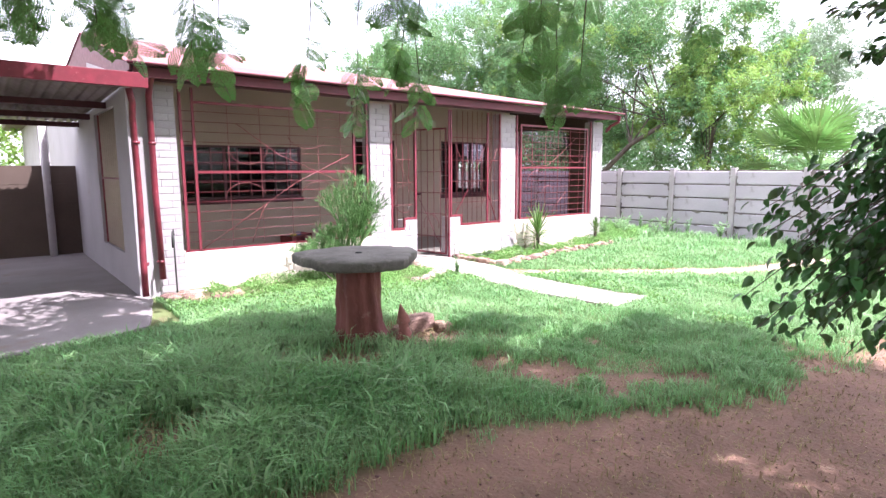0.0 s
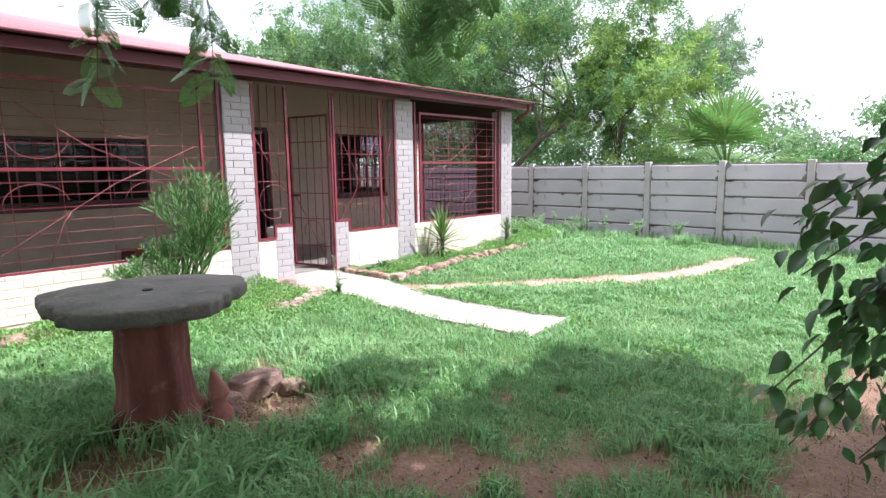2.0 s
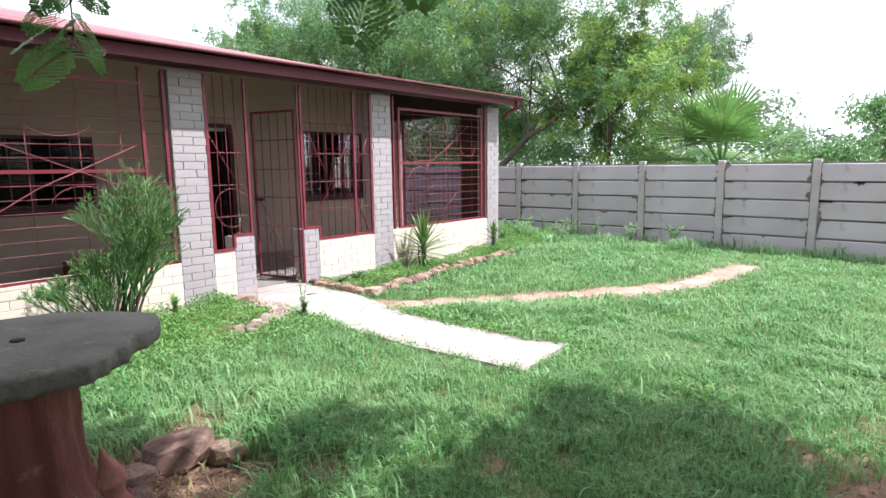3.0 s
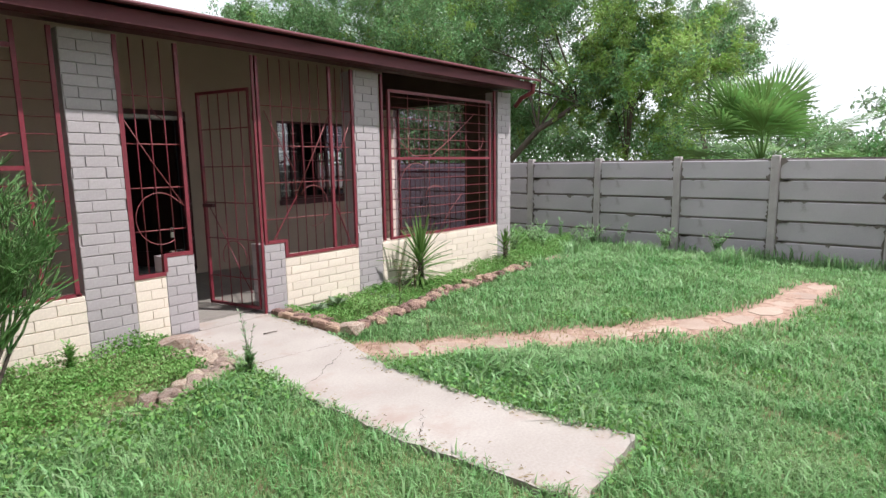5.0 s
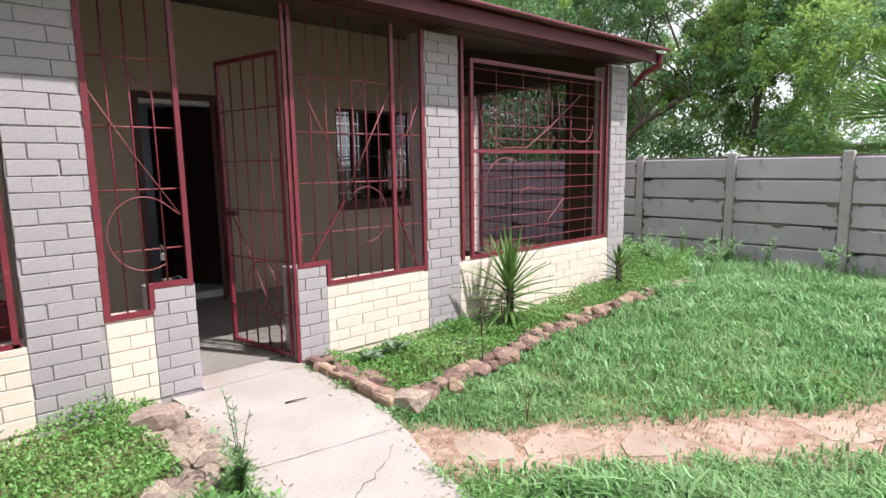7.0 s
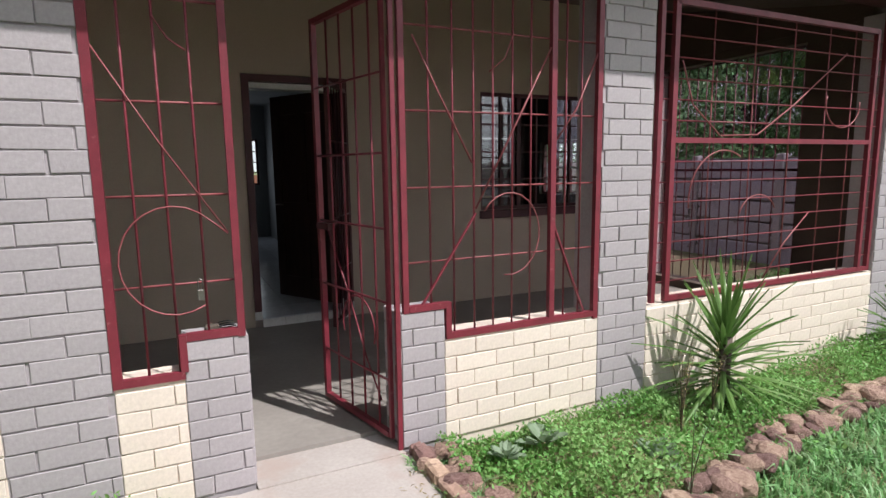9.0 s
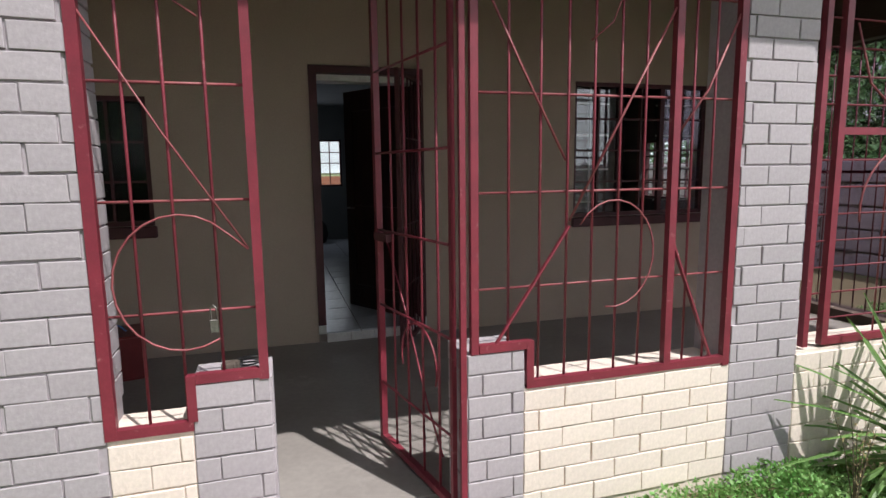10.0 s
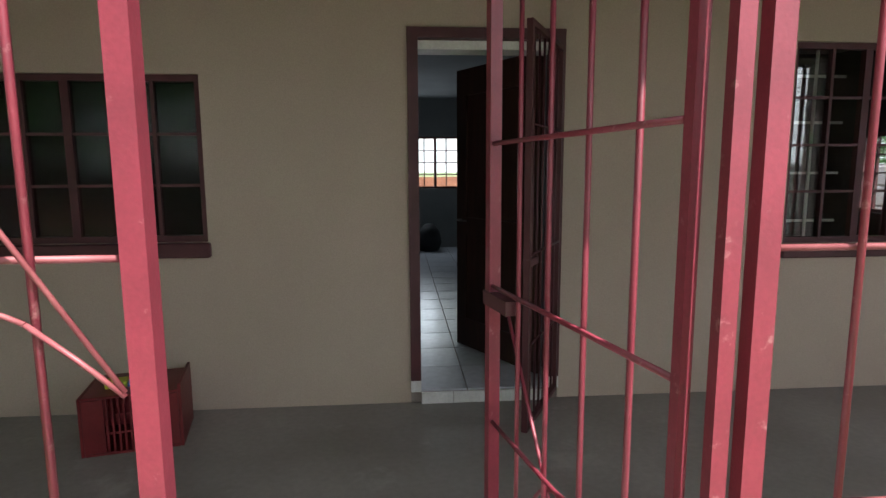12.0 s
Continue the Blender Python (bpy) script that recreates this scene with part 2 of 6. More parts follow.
# ---- building helpers ----
def box(bm, x0, x1, y0, y1, z0, z1, m=None, bevel=0.0):
    vs = [Vector(p) for p in ((x0, y0, z0), (x1, y0, z0), (x1, y1, z0), (x0, y1, z0), (x0, y0, z1), (x1, y0, z1), (x1, y1, z1), (x0, y1, z1))]
    if m is not None:
        vs = [m @ v for v in vs]
    v = [bm.verts.new(p) for p in vs]
    fs = [bm.faces.new([v[i] for i in f]) for f in ((3, 2, 1, 0), (4, 5, 6, 7), (0, 1, 5, 4), (1, 2, 6, 5), (2, 3, 7, 6), (3, 0, 4, 7))]
    if bevel:
        bmesh.ops.bevel(bm, geom=list({e for f in fs for e in f.edges}), offset=bevel, segments=1, affect="EDGES")
    return fs


def tube(bm, pts, r, seg=6, r2=None, caps=True):
    pts = [Vector(p) for p in pts]
    rings = []
    n = len(pts)
    for i, p in enumerate(pts):
        d = (pts[min(i + 1, n - 1)] - pts[max(i - 1, 0)]).normalized()
        a = d.orthogonal().normalized() if not rings else (prev - d * prev.dot(d)).normalized()
        prev = a
        c = d.cross(a)
        k = r if r2 is None else r + (r2 - r) * i / (n - 1)
        rings.append([bm.verts.new(p + (a * math.cos(2 * math.pi * j / seg) + c * math.sin(2 * math.pi * j / seg)) * k) for j in range(seg)])
    for p, q in zip(rings, rings[1:]):
        for j in range(seg):
            f = bm.faces.new((p[j], p[(j + 1) % seg], q[(j + 1) % seg], q[j]))
            f.smooth = True
    if caps:
        bm.faces.new(rings[0][::-1])
        bm.faces.new(rings[-1])


def lathe(bm, prof, centre=(0, 0, 0), seg=24, wob=None):
    c = Vector(centre)
    rings = []
    for r, z in prof:
        rings.append([bm.verts.new(c + Vector((math.cos(2 * math.pi * j / seg) * r * (wob(j / seg, z) if wob else 1), math.sin(2 * math.pi * j / seg) * r * (wob(j / seg, z) if wob else 1), z))) for j in range(seg)])
    for p, q in zip(rings, rings[1:]):
        for j in range(seg):
            bm.faces.new((p[j], p[(j + 1) % seg], q[(j + 1) % seg], q[j])).smooth = True
    bm.faces.new(rings[0][::-1])
    bm.faces.new(rings[-1])


def mesh_of(bm, name):
    me = bpy.data.meshes.new(name)
    bm.to_mesh(me)
    bm.free()
    return me


def part(name, bm, mat, parent=None, label="", category="", group="", kind=""):
    """One mesh object, under a thing, a part, or at top level."""
    me = bm if isinstance(bm, bpy.types.Mesh) else mesh_of(bm, name)
    if not me.materials:
        me.materials.append(mat)
    ob = new(name, me)
    if parent:
        ob.parent = parent
    return tagged(ob, label, category, group, kind)


def thing(name, at=(0, 0, 0), label="", category="", group="", rz=0):
    ob = new(name)
    ob.matrix_world = pose(*at, 0, 0, rz)
    ob.empty_display_size = 0.1
    return tagged(ob, label, category, group)


def structure(name, bm, mat, parent=None, label="", category=""):
    return part(name, bm, mat, parent, label, category, kind="structure" if not parent else "")


def raw_mesh(name, verts, faces_n, corners, mat, smooth=False):
    """A mesh from arrays: verts (n,3), corners flat vertex indices, faces all of faces_n corners."""
    me = bpy.data.meshes.new(name)
    nf = len(corners) // faces_n
    me.vertices.add(len(verts))
    me.vertices.foreach_set("co", np.asarray(verts, dtype=np.float32).ravel())
    me.loops.add(len(corners))
    me.loops.foreach_set("vertex_index", np.asarray(corners, dtype=np.int32))
    me.polygons.add(nf)
    me.polygons.foreach_set("loop_start", np.arange(0, nf * faces_n, faces_n, dtype=np.int32))
    me.polygons.foreach_set("loop_total", np.full(nf, faces_n, dtype=np.int32))
    me.update(calc_edges=True)
    me.validate()
    me.materials.append(mat)
    return me


def wave(x, y, s, k=0):
    """Smooth noise in about -1..1 for arrays."""
    return (np.sin(x * s + 1.3 + k) * np.cos(y * s * 1.17 + 0.7 * k) + np.sin((x + y) * s * 0.61 + 2.1 * k) * np.cos((x - y) * s * 0.83 + k) + 0.5 * np.sin(x * s * 2.3 + k) * np.sin(y * s * 2.1 - k)) / 2.0


def gz(x, y):
    """Height of the ground."""
    x, y = np.asarray(x, float), np.asarray(y, float)
    z = -0.012 * np.clip(x - 6, 0, 8) + 0.012 * wave(x, y, 2.1) + 0.008 * wave(x, y, 6.3, 1)
    z = z - 0.035 - 0.03 * np.clip((4 - y) / 4, 0, 1) + 0.05 * np.exp(-((x - 2.75) ** 2 + (y - 3.75) ** 2) / 0.35)
    return z


def seg_dist(x, y, pts):
    """Distance from points to a polyline."""
    best = np.full(np.shape(x), 1e9)
    for (ax, ay), (bx, by) in zip(pts, pts[1:]):
        dx, dy = bx - ax, by - ay
        t = np.clip(((x - ax) * dx + (y - ay) * dy) / (dx * dx + dy * dy), 0, 1)
        best = np.minimum(best, np.hypot(x - ax - t * dx, y - ay - t * dy))
    return best


FLAGS = [(6.25, 5.45), (7.0, 4.85), (8.1, 4.05), (9.4, 3.3), (11.6, 3.0)]


def bare(x, y):
    """How bare the soil is, 0 to 1."""
    d = np.zeros(np.shape(x))
    for cx, cy, r in ((3.1, 2.7, 0.38), (3.3, 2.3, 0.45), (3.75, 1.75, 0.5), (0.9, 2.9, 0.35), (5.3, 1.1, 0.4), (3.15, 3.75, 0.72), (2.3, 3.6, 0.6), (6.0, 0.6, 0.6), (2.2, 6.6, 0.35)):
        d = np.maximum(d, 1.35 - np.hypot((x - cx) * 0.8, y - cy) / r)
    d = d - 0.1 + 0.5 * wave(x, y, 4.7, 2) + 0.45 * wave(x, y, 13.0, 3)
    for cx, cy, r in ((3.08, 3.5, 0.25), (2.15, 3.3, 0.2)):
        d = np.maximum(d, 2.2 + 0.15 * wave(x, y, 9.0, 3) - np.hypot(x - cx, y - cy) / r)
    edge = (np.interp(x, [0.0, 0.8, 1.5, 2.0, 2.6, 3.3, 4.0, 5.0, 6.5], [1.55, 1.9, 2.1, 2.05, 1.9, 1.55, 1.22, 1.08, 0.75]) - y) / 0.35 + 0.5
    d = np.maximum(d, edge + 0.45 * wave(x, y, 5.3, 1) + 0.4 * wave(x, y, 15.0, 4))
    f = 1.6 - seg_dist(x, y, FLAGS) / 0.26 + 0.25 * wave(x, y, 7.0, 5)
    return np.clip(np.maximum(d, f), 0, 1)


def in_path(x, y):
    left = np.interp(y, [3.05, 4.2, 5.1, 5.95, 7], [5.44, 5.34, 5.36, 5.42, 5.46])
    right = np.interp(y, [3.05, 4.15, 5.1, 5.9, 7], [6.2, 6.07, 6.1, 6.36, 6.4])
    return (y > 3.12) & (x > left + 0.05 + 0.035 * wave(x, y, 14.0, 2)) & (x < right - 0.05 - 0.035 * wave(x, y, 12.0, 6))


def in_bed(x, y):
    rubble = seg_dist(x, y, [(5.29, 6.6), (5.34, 6.3), (5.3, 5.95), (5.0, 5.78), (4.7, 5.68)]) < 0.11
    r = (x > 6.5) & (x < 13.3) & (y > np.interp(x, [6.5, 8.2, 9.2, 11.4, 13], [6.02, 6.32, 6.47, 6.5, 7.2]))
    l = (x > 2.2) & (x < 5.32) & (y > np.interp(x, [2.2, 4.0, 5.3], [6.5, 5.65, 5.9]))
    return (r | l) & ~rubble


# ---- ground ----
def ground():
    ax = np.concatenate([[-600, -250, -100, -50, -25, -14], np.arange(-8, 14.01, 0.12), [15, 17, 20, 28, 45, 80, 160, 320, 700]])
    ay = np.concatenate([[-600, -250, -100, -50, -25, -14], np.arange(-6, 9.01, 0.12), [10, 12, 15, 20, 28, 45, 80, 160, 320, 700]])
    X, Y = np.meshgrid(ax, ay)
    Z = gz(X, Y)
    Z = np.where((Y > 7.1) & (X > 1.7) & (X < 10.6), -0.1, Z)
    v = np.stack([X, Y, Z], -1).reshape(-1, 3)
    h, w = X.shape
    i = np.arange((h - 1) * (w - 1))
    r, c = i // (w - 1), i % (w - 1)
    q = np.stack([r * w + c, r * w + c + 1, (r + 1) * w + c + 1, (r + 1) * w + c], -1).ravel()
    m = material("soil", (0.25, 0.135, 0.098), (0.17, 0.095, 0.068), 0.95, scale=2.2, fine=45, bump=0.8, dist=0.015, dirt=(0.20, 0.13, 0.09), dirt_amount=0.15, dirt_scale=9)
    me = raw_mesh("ground", v, 4, q, m)
    at = me.attributes.new("bare", "FLOAT", "POINT")
    at.data.foreach_set("value", np.where(in_bed(X, Y), 0.4, bare(X, Y)).ravel().astype(np.float32))
    nt = m.node_tree
    b = nt.nodes["Principled BSDF"]
    a = nt.nodes.new("ShaderNodeAttribute")
    a.attribute_name = "bare"
    old = b.inputs["Base Color"].links[0].from_socket
    x = nt.nodes.new("ShaderNodeMix")
    x.data_type = "RGBA"
    x.inputs[6].default_value = (0.13, 0.16, 0.06, 1)
    nt.links.new(a.outputs["Fac"], x.inputs[0])
    nt.links.new(old, x.inputs[7])
    nt.links.new(x.outputs[2], b.inputs["Base Color"])
    at = me.attributes.new("track", "FLOAT", "POINT")
    at.data.foreach_set("value", np.clip(1.6 - seg_dist(X, Y, FLAGS) / 0.26 + 0.2 * wave(X, Y, 6.0, 5), 0, 1).ravel().astype(np.float32))
    a2 = nt.nodes.new("ShaderNodeAttribute")
    a2.attribute_name = "track"
    nz = nt.nodes.new("ShaderNodeTexNoise")
    nz.inputs["Scale"].default_value, nz.inputs["Detail"].default_value = 14, 8
    rp = nt.nodes.new("ShaderNodeMix")
    rp.data_type = "RGBA"
    rp.inputs[6].default_value, rp.inputs[7].default_value = (0.27, 0.165, 0.125, 1), (0.40, 0.28, 0.225, 1)
    mr = nt.nodes.new("ShaderNodeMapRange")
    mr.inputs[1].default_value, mr.inputs[2].default_value = 0.38, 0.58
    tcn = nt.nodes.new("ShaderNodeTexCoord")
    nt.links.new(tcn.outputs["Object"], nz.inputs["Vector"])
    nt.links.new(nz.outputs["Fac"], mr.inputs[0])
    nt.links.new(mr.outputs[0], rp.inputs[0])
    y = nt.nodes.new("ShaderNodeMix")
    y.data_type = "RGBA"
    nt.links.new(a2.outputs["Fac"], y.inputs[0])
    nt.links.new(x.outputs[2], y.inputs[6])
    nt.links.new(rp.outputs[2], y.inputs[7])
    nt.links.new(y.outputs[2], b.inputs["Base Color"])
    for p in me.polygons:
        p.use_smooth = True
    return tagged(new("ground", me), "reddish brown soil of a garden, flat and partly bare", "ground", kind="structure")


ground()

# ---- house ----
F, R, TOPZ = 7.0, 9.57, 2.5
SIDE = 1.66
BW, BH, COURSE = 0.235, 0.0861, 0.532

# zones of the front wall: x0, x1, top, paint, through the full depth
ZONES = [(1.73, 2.03, TOPZ, "grey_paint"), (2.03, 4.76, 0.49, "cream_paint"), (4.76, 5.13, TOPZ, "grey_paint"), (5.13, 5.385, 0.55, "cream_paint"),
         (5.385, 5.635, 0.705, "grey_paint"), (6.34, 6.575, 0.70, "grey_paint"), (6.575, 7.555, 0.545, "cream_paint"), (7.555, 7.93, TOPZ, "grey_paint"),
         (7.93, 10.30, 0.55, "cream_paint"), (10.30, 10.64, TOPZ, "grey_paint")]


def front_walls():
    walls = []
    for x0, x1, top, paint in ZONES:
        bm = bmesh.new()
        box(bm, x0, x1, F + 0.008, F + 0.22, -0.2, top - 0.004)
        tall = top > 2
        walls.append(structure("front_pillar" if tall else "front_wall", bm, M[paint], None,
                               ("painted brick veranda pillar, grey paint over brick, standing on the garden edge" if paint == "grey_paint" else "low cream painted brick wall below the burglar bars")
                               if tall or paint == "cream_paint" else "short grey painted brick pier beside the gate", "wall"))
    return walls


WALLS = front_walls()

bm = bmesh.new()
box(bm, 5.64, 6.335, 6.97, 7.219, -0.1, 0.008)
structure("threshold", bm, M["concrete"], None, "grey concrete threshold under the garden gate", "floor")
bm = bmesh.new()
box(bm, SIDE + 0.1, 10.42, F + 0.22, R, -0.15, 0.03)
structure("floor", bm, M["screed"], None, "smooth dark grey screed floor of the veranda", "floor")

# rear wall with its openings
DOOR = (6.03, 6.80, 0.1, 2.13)
WINA = (2.73, 4.845, 1.015, 1.93)
WINB = (8.235, 9.64, 0.955, 2.14)


def wall_with_holes(bm, x0, x1, z0, z1, y0, y1, holes):
    xs = sorted({x0, x1, *[h[0] for h in holes], *[h[1] for h in holes]})
    for a, b in zip(xs, xs[1:]):
        hs = sorted([h for h in holes if h[0] <= a + 1e-6 and h[1] >= b - 1e-6], key=lambda h: h[2])
        z = z0
        for h in hs:
            if h[2] > z:
                box(bm, a, b, y0, y1, z, h[2])
            z = h[3]
        if z < z1:
            box(bm, a, b, y0, y1, z, z1)


bm = bmesh.new()
wall_with_holes(bm, SIDE, 10.64, -0.1, 3.15, R, R + 0.22, [(DOOR[0] - 0.06, DOOR[1] + 0.06, 0.0, DOOR[3] + 0.06), WINA, WINB])
structure("wall_rear", bm, M["plaster"], None, "smooth beige plastered wall at the back of the veranda", "wall")

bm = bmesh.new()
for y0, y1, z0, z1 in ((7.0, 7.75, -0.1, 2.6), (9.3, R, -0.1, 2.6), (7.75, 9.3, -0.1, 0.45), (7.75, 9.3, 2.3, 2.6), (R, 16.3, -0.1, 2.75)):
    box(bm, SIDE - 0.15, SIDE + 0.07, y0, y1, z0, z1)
structure("wall_west", bm, M["shade_toned_plaster"], None, "off-white plastered side wall under the carport, toned lavender grey for its shade", "wall")
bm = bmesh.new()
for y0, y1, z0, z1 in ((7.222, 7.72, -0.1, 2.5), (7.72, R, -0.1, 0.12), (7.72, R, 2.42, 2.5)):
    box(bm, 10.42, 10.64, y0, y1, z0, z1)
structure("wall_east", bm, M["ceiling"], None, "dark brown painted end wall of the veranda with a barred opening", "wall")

def lean(bm, x0, x1, pts):
    """A solid between x0 and x1 with the outline pts in the y-z plane."""
    a, b = [bm.verts.new((x0, y, z)) for y, z in pts], [bm.verts.new((x1, y, z)) for y, z in pts]
    bm.faces.new(a)
    bm.faces.new(b[::-1])
    for k in range(len(pts)):
        bm.faces.new((a[k], b[k], b[(k + 1) % len(pts)], a[(k + 1) % len(pts)]))
    bmesh.ops.recalc_face_normals(bm, faces=bm.faces)


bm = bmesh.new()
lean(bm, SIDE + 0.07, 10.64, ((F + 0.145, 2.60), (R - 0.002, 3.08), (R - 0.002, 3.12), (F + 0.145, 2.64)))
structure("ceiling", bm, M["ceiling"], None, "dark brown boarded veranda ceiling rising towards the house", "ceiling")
for name, x0, x1, mt in (("wall_east", 10.42, 10.638, "ceiling"), ("wall_west", SIDE - 0.148, SIDE + 0.068, "shade_toned_plaster")):
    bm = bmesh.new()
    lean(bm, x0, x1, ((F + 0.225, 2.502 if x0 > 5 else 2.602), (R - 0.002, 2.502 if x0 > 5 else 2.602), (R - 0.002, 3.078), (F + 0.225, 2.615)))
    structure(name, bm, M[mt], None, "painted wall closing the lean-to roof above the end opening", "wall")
bm = bmesh.new()
box(bm, 1.60, 10.66, F - 0.02, F + 0.14, TOPZ + 0.052, TOPZ + 0.16)
structure("beam", bm, M["maroon"], None, "dark maroon painted beam above the pillars", "beam")
bm = bmesh.new()
box(bm, 1.60, 10.70, 6.72, F - 0.022, 2.56, 2.575)
structure("soffit", bm, M["maroon"], None, "dark maroon boarded soffit under the eave", "trim")
bm = bmesh.new()
box(bm, 1.55, 10.74, 6.69, 6.715, 2.53, 2.64)
structure("fascia", bm, M["fascia"], None, "maroon painted timber fascia board along the eave", "trim")


def corrugated(x0, x1, y0, z0, y1, z1, pitch=0.076, amp=0.009, seg=6, thick=0.004):
    n = int((x1 - x0) / pitch * seg)
    xs = np.linspace(x0, x1, n + 1)
    w = amp * np.sin(xs / pitch * 2 * math.pi)
    rows = []
    for y, z in ((y0, z0), (y1, z1)):
        rows.append(np.stack([xs, np.full_like(xs, y), z + w], -1))
    for y, z in ((y0, z0 - thick), (y1, z1 - thick)):
        rows.append(np.stack([xs, np.full_like(xs, y), z + w], -1))
    v = np.concatenate(rows)
    k = n + 1
    i = np.arange(n)
    q = np.concatenate([np.stack([i, i + 1, k + i + 1, k + i], -1).ravel(), np.stack([2 * k + i, 3 * k + i, 3 * k + i + 1, 2 * k + i + 1], -1).ravel(),
                        np.stack([i, 2 * k + i, 2 * k + i + 1, i + 1], -1).ravel()])
    return v, q


def roof():
    th = tagged(new("roof"), "low pitched corrugated sheet roof painted dusty red", "roof", kind="structure")
    v, q = corrugated(1.50, 10.80, 6.62, 2.665, 9.9, 3.3)
    v[:, 2] += np.where(v[:, 1] > 8, 0.28 * (10.8 - v[:, 0]) / 9.3, 0)
    part("front_sheet", raw_mesh("front_sheet", v, 4, q, M["roof"]), M["roof"], th)
    v, q = corrugated(1.50, 10.80, 9.9, 3.3, 16.6, 2.75)
    v[:, 2] += np.where(v[:, 1] < 12, 0.28 * (10.8 - v[:, 0]) / 9.3, 0)
    part("back_sheet", raw_mesh("back_sheet", v, 4, q, M["roof"]), M["roof"], th)
    bm = bmesh.new()
    vs = [bm.verts.new(p) for p in ((1.52, 6.7, 2.60), (1.52, 6.7, 2.65), (1.52, 9.9, 3.55), (1.52, 16.3, 2.74), (1.52, 16.3, 2.6))]
    us = [bm.verts.new(v.co + Vector((0.02, 0, 0))) for v in vs]
    bm.faces.new(vs)
    bm.faces.new(us[::-1])
    for a in range(5):
        bm.faces.new((vs[a], us[a], us[(a + 1) % 5], vs[(a + 1) % 5]))
    part("gable_board", bm, M["fascia"], th)
    bm = bmesh.new()
    tube(bm, [(1.48, 6.6, 2.66), (5, 6.6, 2.662), (10.82, 6.6, 2.66)], 0.018, 8)
    part("drip_edge", bm, M["fascia"], th)


roof()


# ---- burglar bars ----
def flat(bm, a, b, w=0.03, d=0.03):
    """A square section bar from a to b."""
    a, b = Vector(a), Vector(b)
    m = look(a, b)
    box(bm, -w / 2, w / 2, -d / 2, d / 2, -(b - a).length, 0, m)


def arc(cx, cz, r, a0, a1, y, n=16, rx=None):
    rx = rx or r
    return [(cx + rx * math.cos(radians(a0 + (a1 - a0) * i / n)), y, cz + r * math.sin(radians(a0 + (a1 - a0) * i / n))) for i in range(n + 1)]


GY = F + 0.02


def bar_part(name, parent, pts, r=0.0055, seg=6, mt=None):
    bm = bmesh.new()
    tube(bm, pts, r, seg)
    return part(name, bm, M[mt or ("worn_red" if name in ("scroll", "cross_bar") else "red")], parent)


def rail_part(name, parent, a, b, w=0.03, d=0.03):
    bm = bmesh.new()
    flat(bm, a, b, w, d)
    return part(name, bm, M["red"], parent)


bm = bmesh.new()
box(bm, 10.424, 10.64, 9.40, R - 0.003, 0.122, 2.418)
structure("trim", bm, M["cream_paint"], None, "cream painted reveal at the inner side of the end opening", "trim")

g = thing("burglar_grille", (0, 0, 0), "red painted steel burglar bars with curved wires above the low wall", "burglar bars", "veranda burglar bars")
for x in (2.09, 2.235, 4.49, 4.715):
    rail_part("upright", g, (x, GY, 0.49), (x, GY, 2.5))
rail_part("bottom_rail", g, (2.06, GY, 0.495), (4.74, GY, 0.495), 0.03, 0.032)
rail_part("middle_rail", g, (2.235, GY, 1.48), (4.49, GY, 1.48), 0.022, 0.033)
rail_part("top_rail", g, (2.235, GY, 2.33), (4.49, GY, 2.33), 0.022, 0.033)
for i in range(16):
    z = 0.61 + 0.124 * i
    if abs(z - 1.48) > 0.05 and z < 2.32:
        bar_part("bar", g, [(2.09, GY + 0.012, z), (4.715, GY + 0.012, z)], 0.0034)
for x in (2.66, 3.08, 3.5, 3.92, 4.28):
    bar_part("cross_bar", g, [(x, GY + 0.022, 0.5), (x, GY + 0.022, 2.33)], 0.0034)
yy = GY - 0.012
bar_part("scroll", g, [(2.27, yy, 0.52), (3.0, yy, 0.98), (3.55, yy, 1.33), (4.4, yy, 1.72)], 0.005)
bar_part("scroll", g, [(2.75, yy, 2.1), (3.3, yy, 1.72), (4.2, yy, 1.35)], 0.0045)
bar_part("scroll", g, [(2.9, yy, 0.55), (3.05, yy, 0.95), (3.12, yy, 1.05)], 0.005)
bar_part("scroll", g, arc(2.9, 1.8, 0.22, 200, 370, yy, rx=0.26), 0.0034)
bar_part("scroll", g, arc(2.85, 1.14, 0.2, 10, 200, yy, rx=0.27), 0.0034)
bar_part("scroll", g, arc(3.9, 1.14, 0.2, 0, 170, yy, rx=0.27), 0.0034)
bar_part("scroll", g, arc(3.75, 2.0, 0.2, 190, 330, yy, rx=0.3), 0.0034)

g = thing("burglar_grille", (0, 0, 0), "red painted steel burglar bars stepping over the short pier", "burglar bars", "veranda burglar bars")
rail_part("upright", g, (5.145, GY - 0.01, 0.549), (5.145, GY - 0.01, 2.5), 0.035, 0.03)
rail_part("upright", g, (5.617, GY - 0.01, 0.70), (5.617, GY - 0.01, 2.5), 0.03, 0.03)
rail_part("bottom_rail", g, (5.16, GY - 0.01, 0.565), (5.388, GY - 0.01, 0.565), 0.029, 0.032)
rail_part("bottom_rail", g, (5.388, GY - 0.011, 0.58), (5.388, GY - 0.011, 0.735), 0.029, 0.030)
rail_part("bottom_rail", g, (5.403, GY - 0.01, 0.722), (5.603, GY - 0.01, 0.722), 0.029, 0.032)
for x in (5.256, 5.371, 5.490):
    bar_part("bar", g, [(x, GY, 0.54 if x < 5.38 else 0.71), (x, GY, 2.5)], 0.0054)
for z in (0.942, 1.302, 1.664, 2.05):
    bar_part("cross_bar", g, [(5.15, GY + 0.012, z), (5.61, GY + 0.012, z)], 0.005)
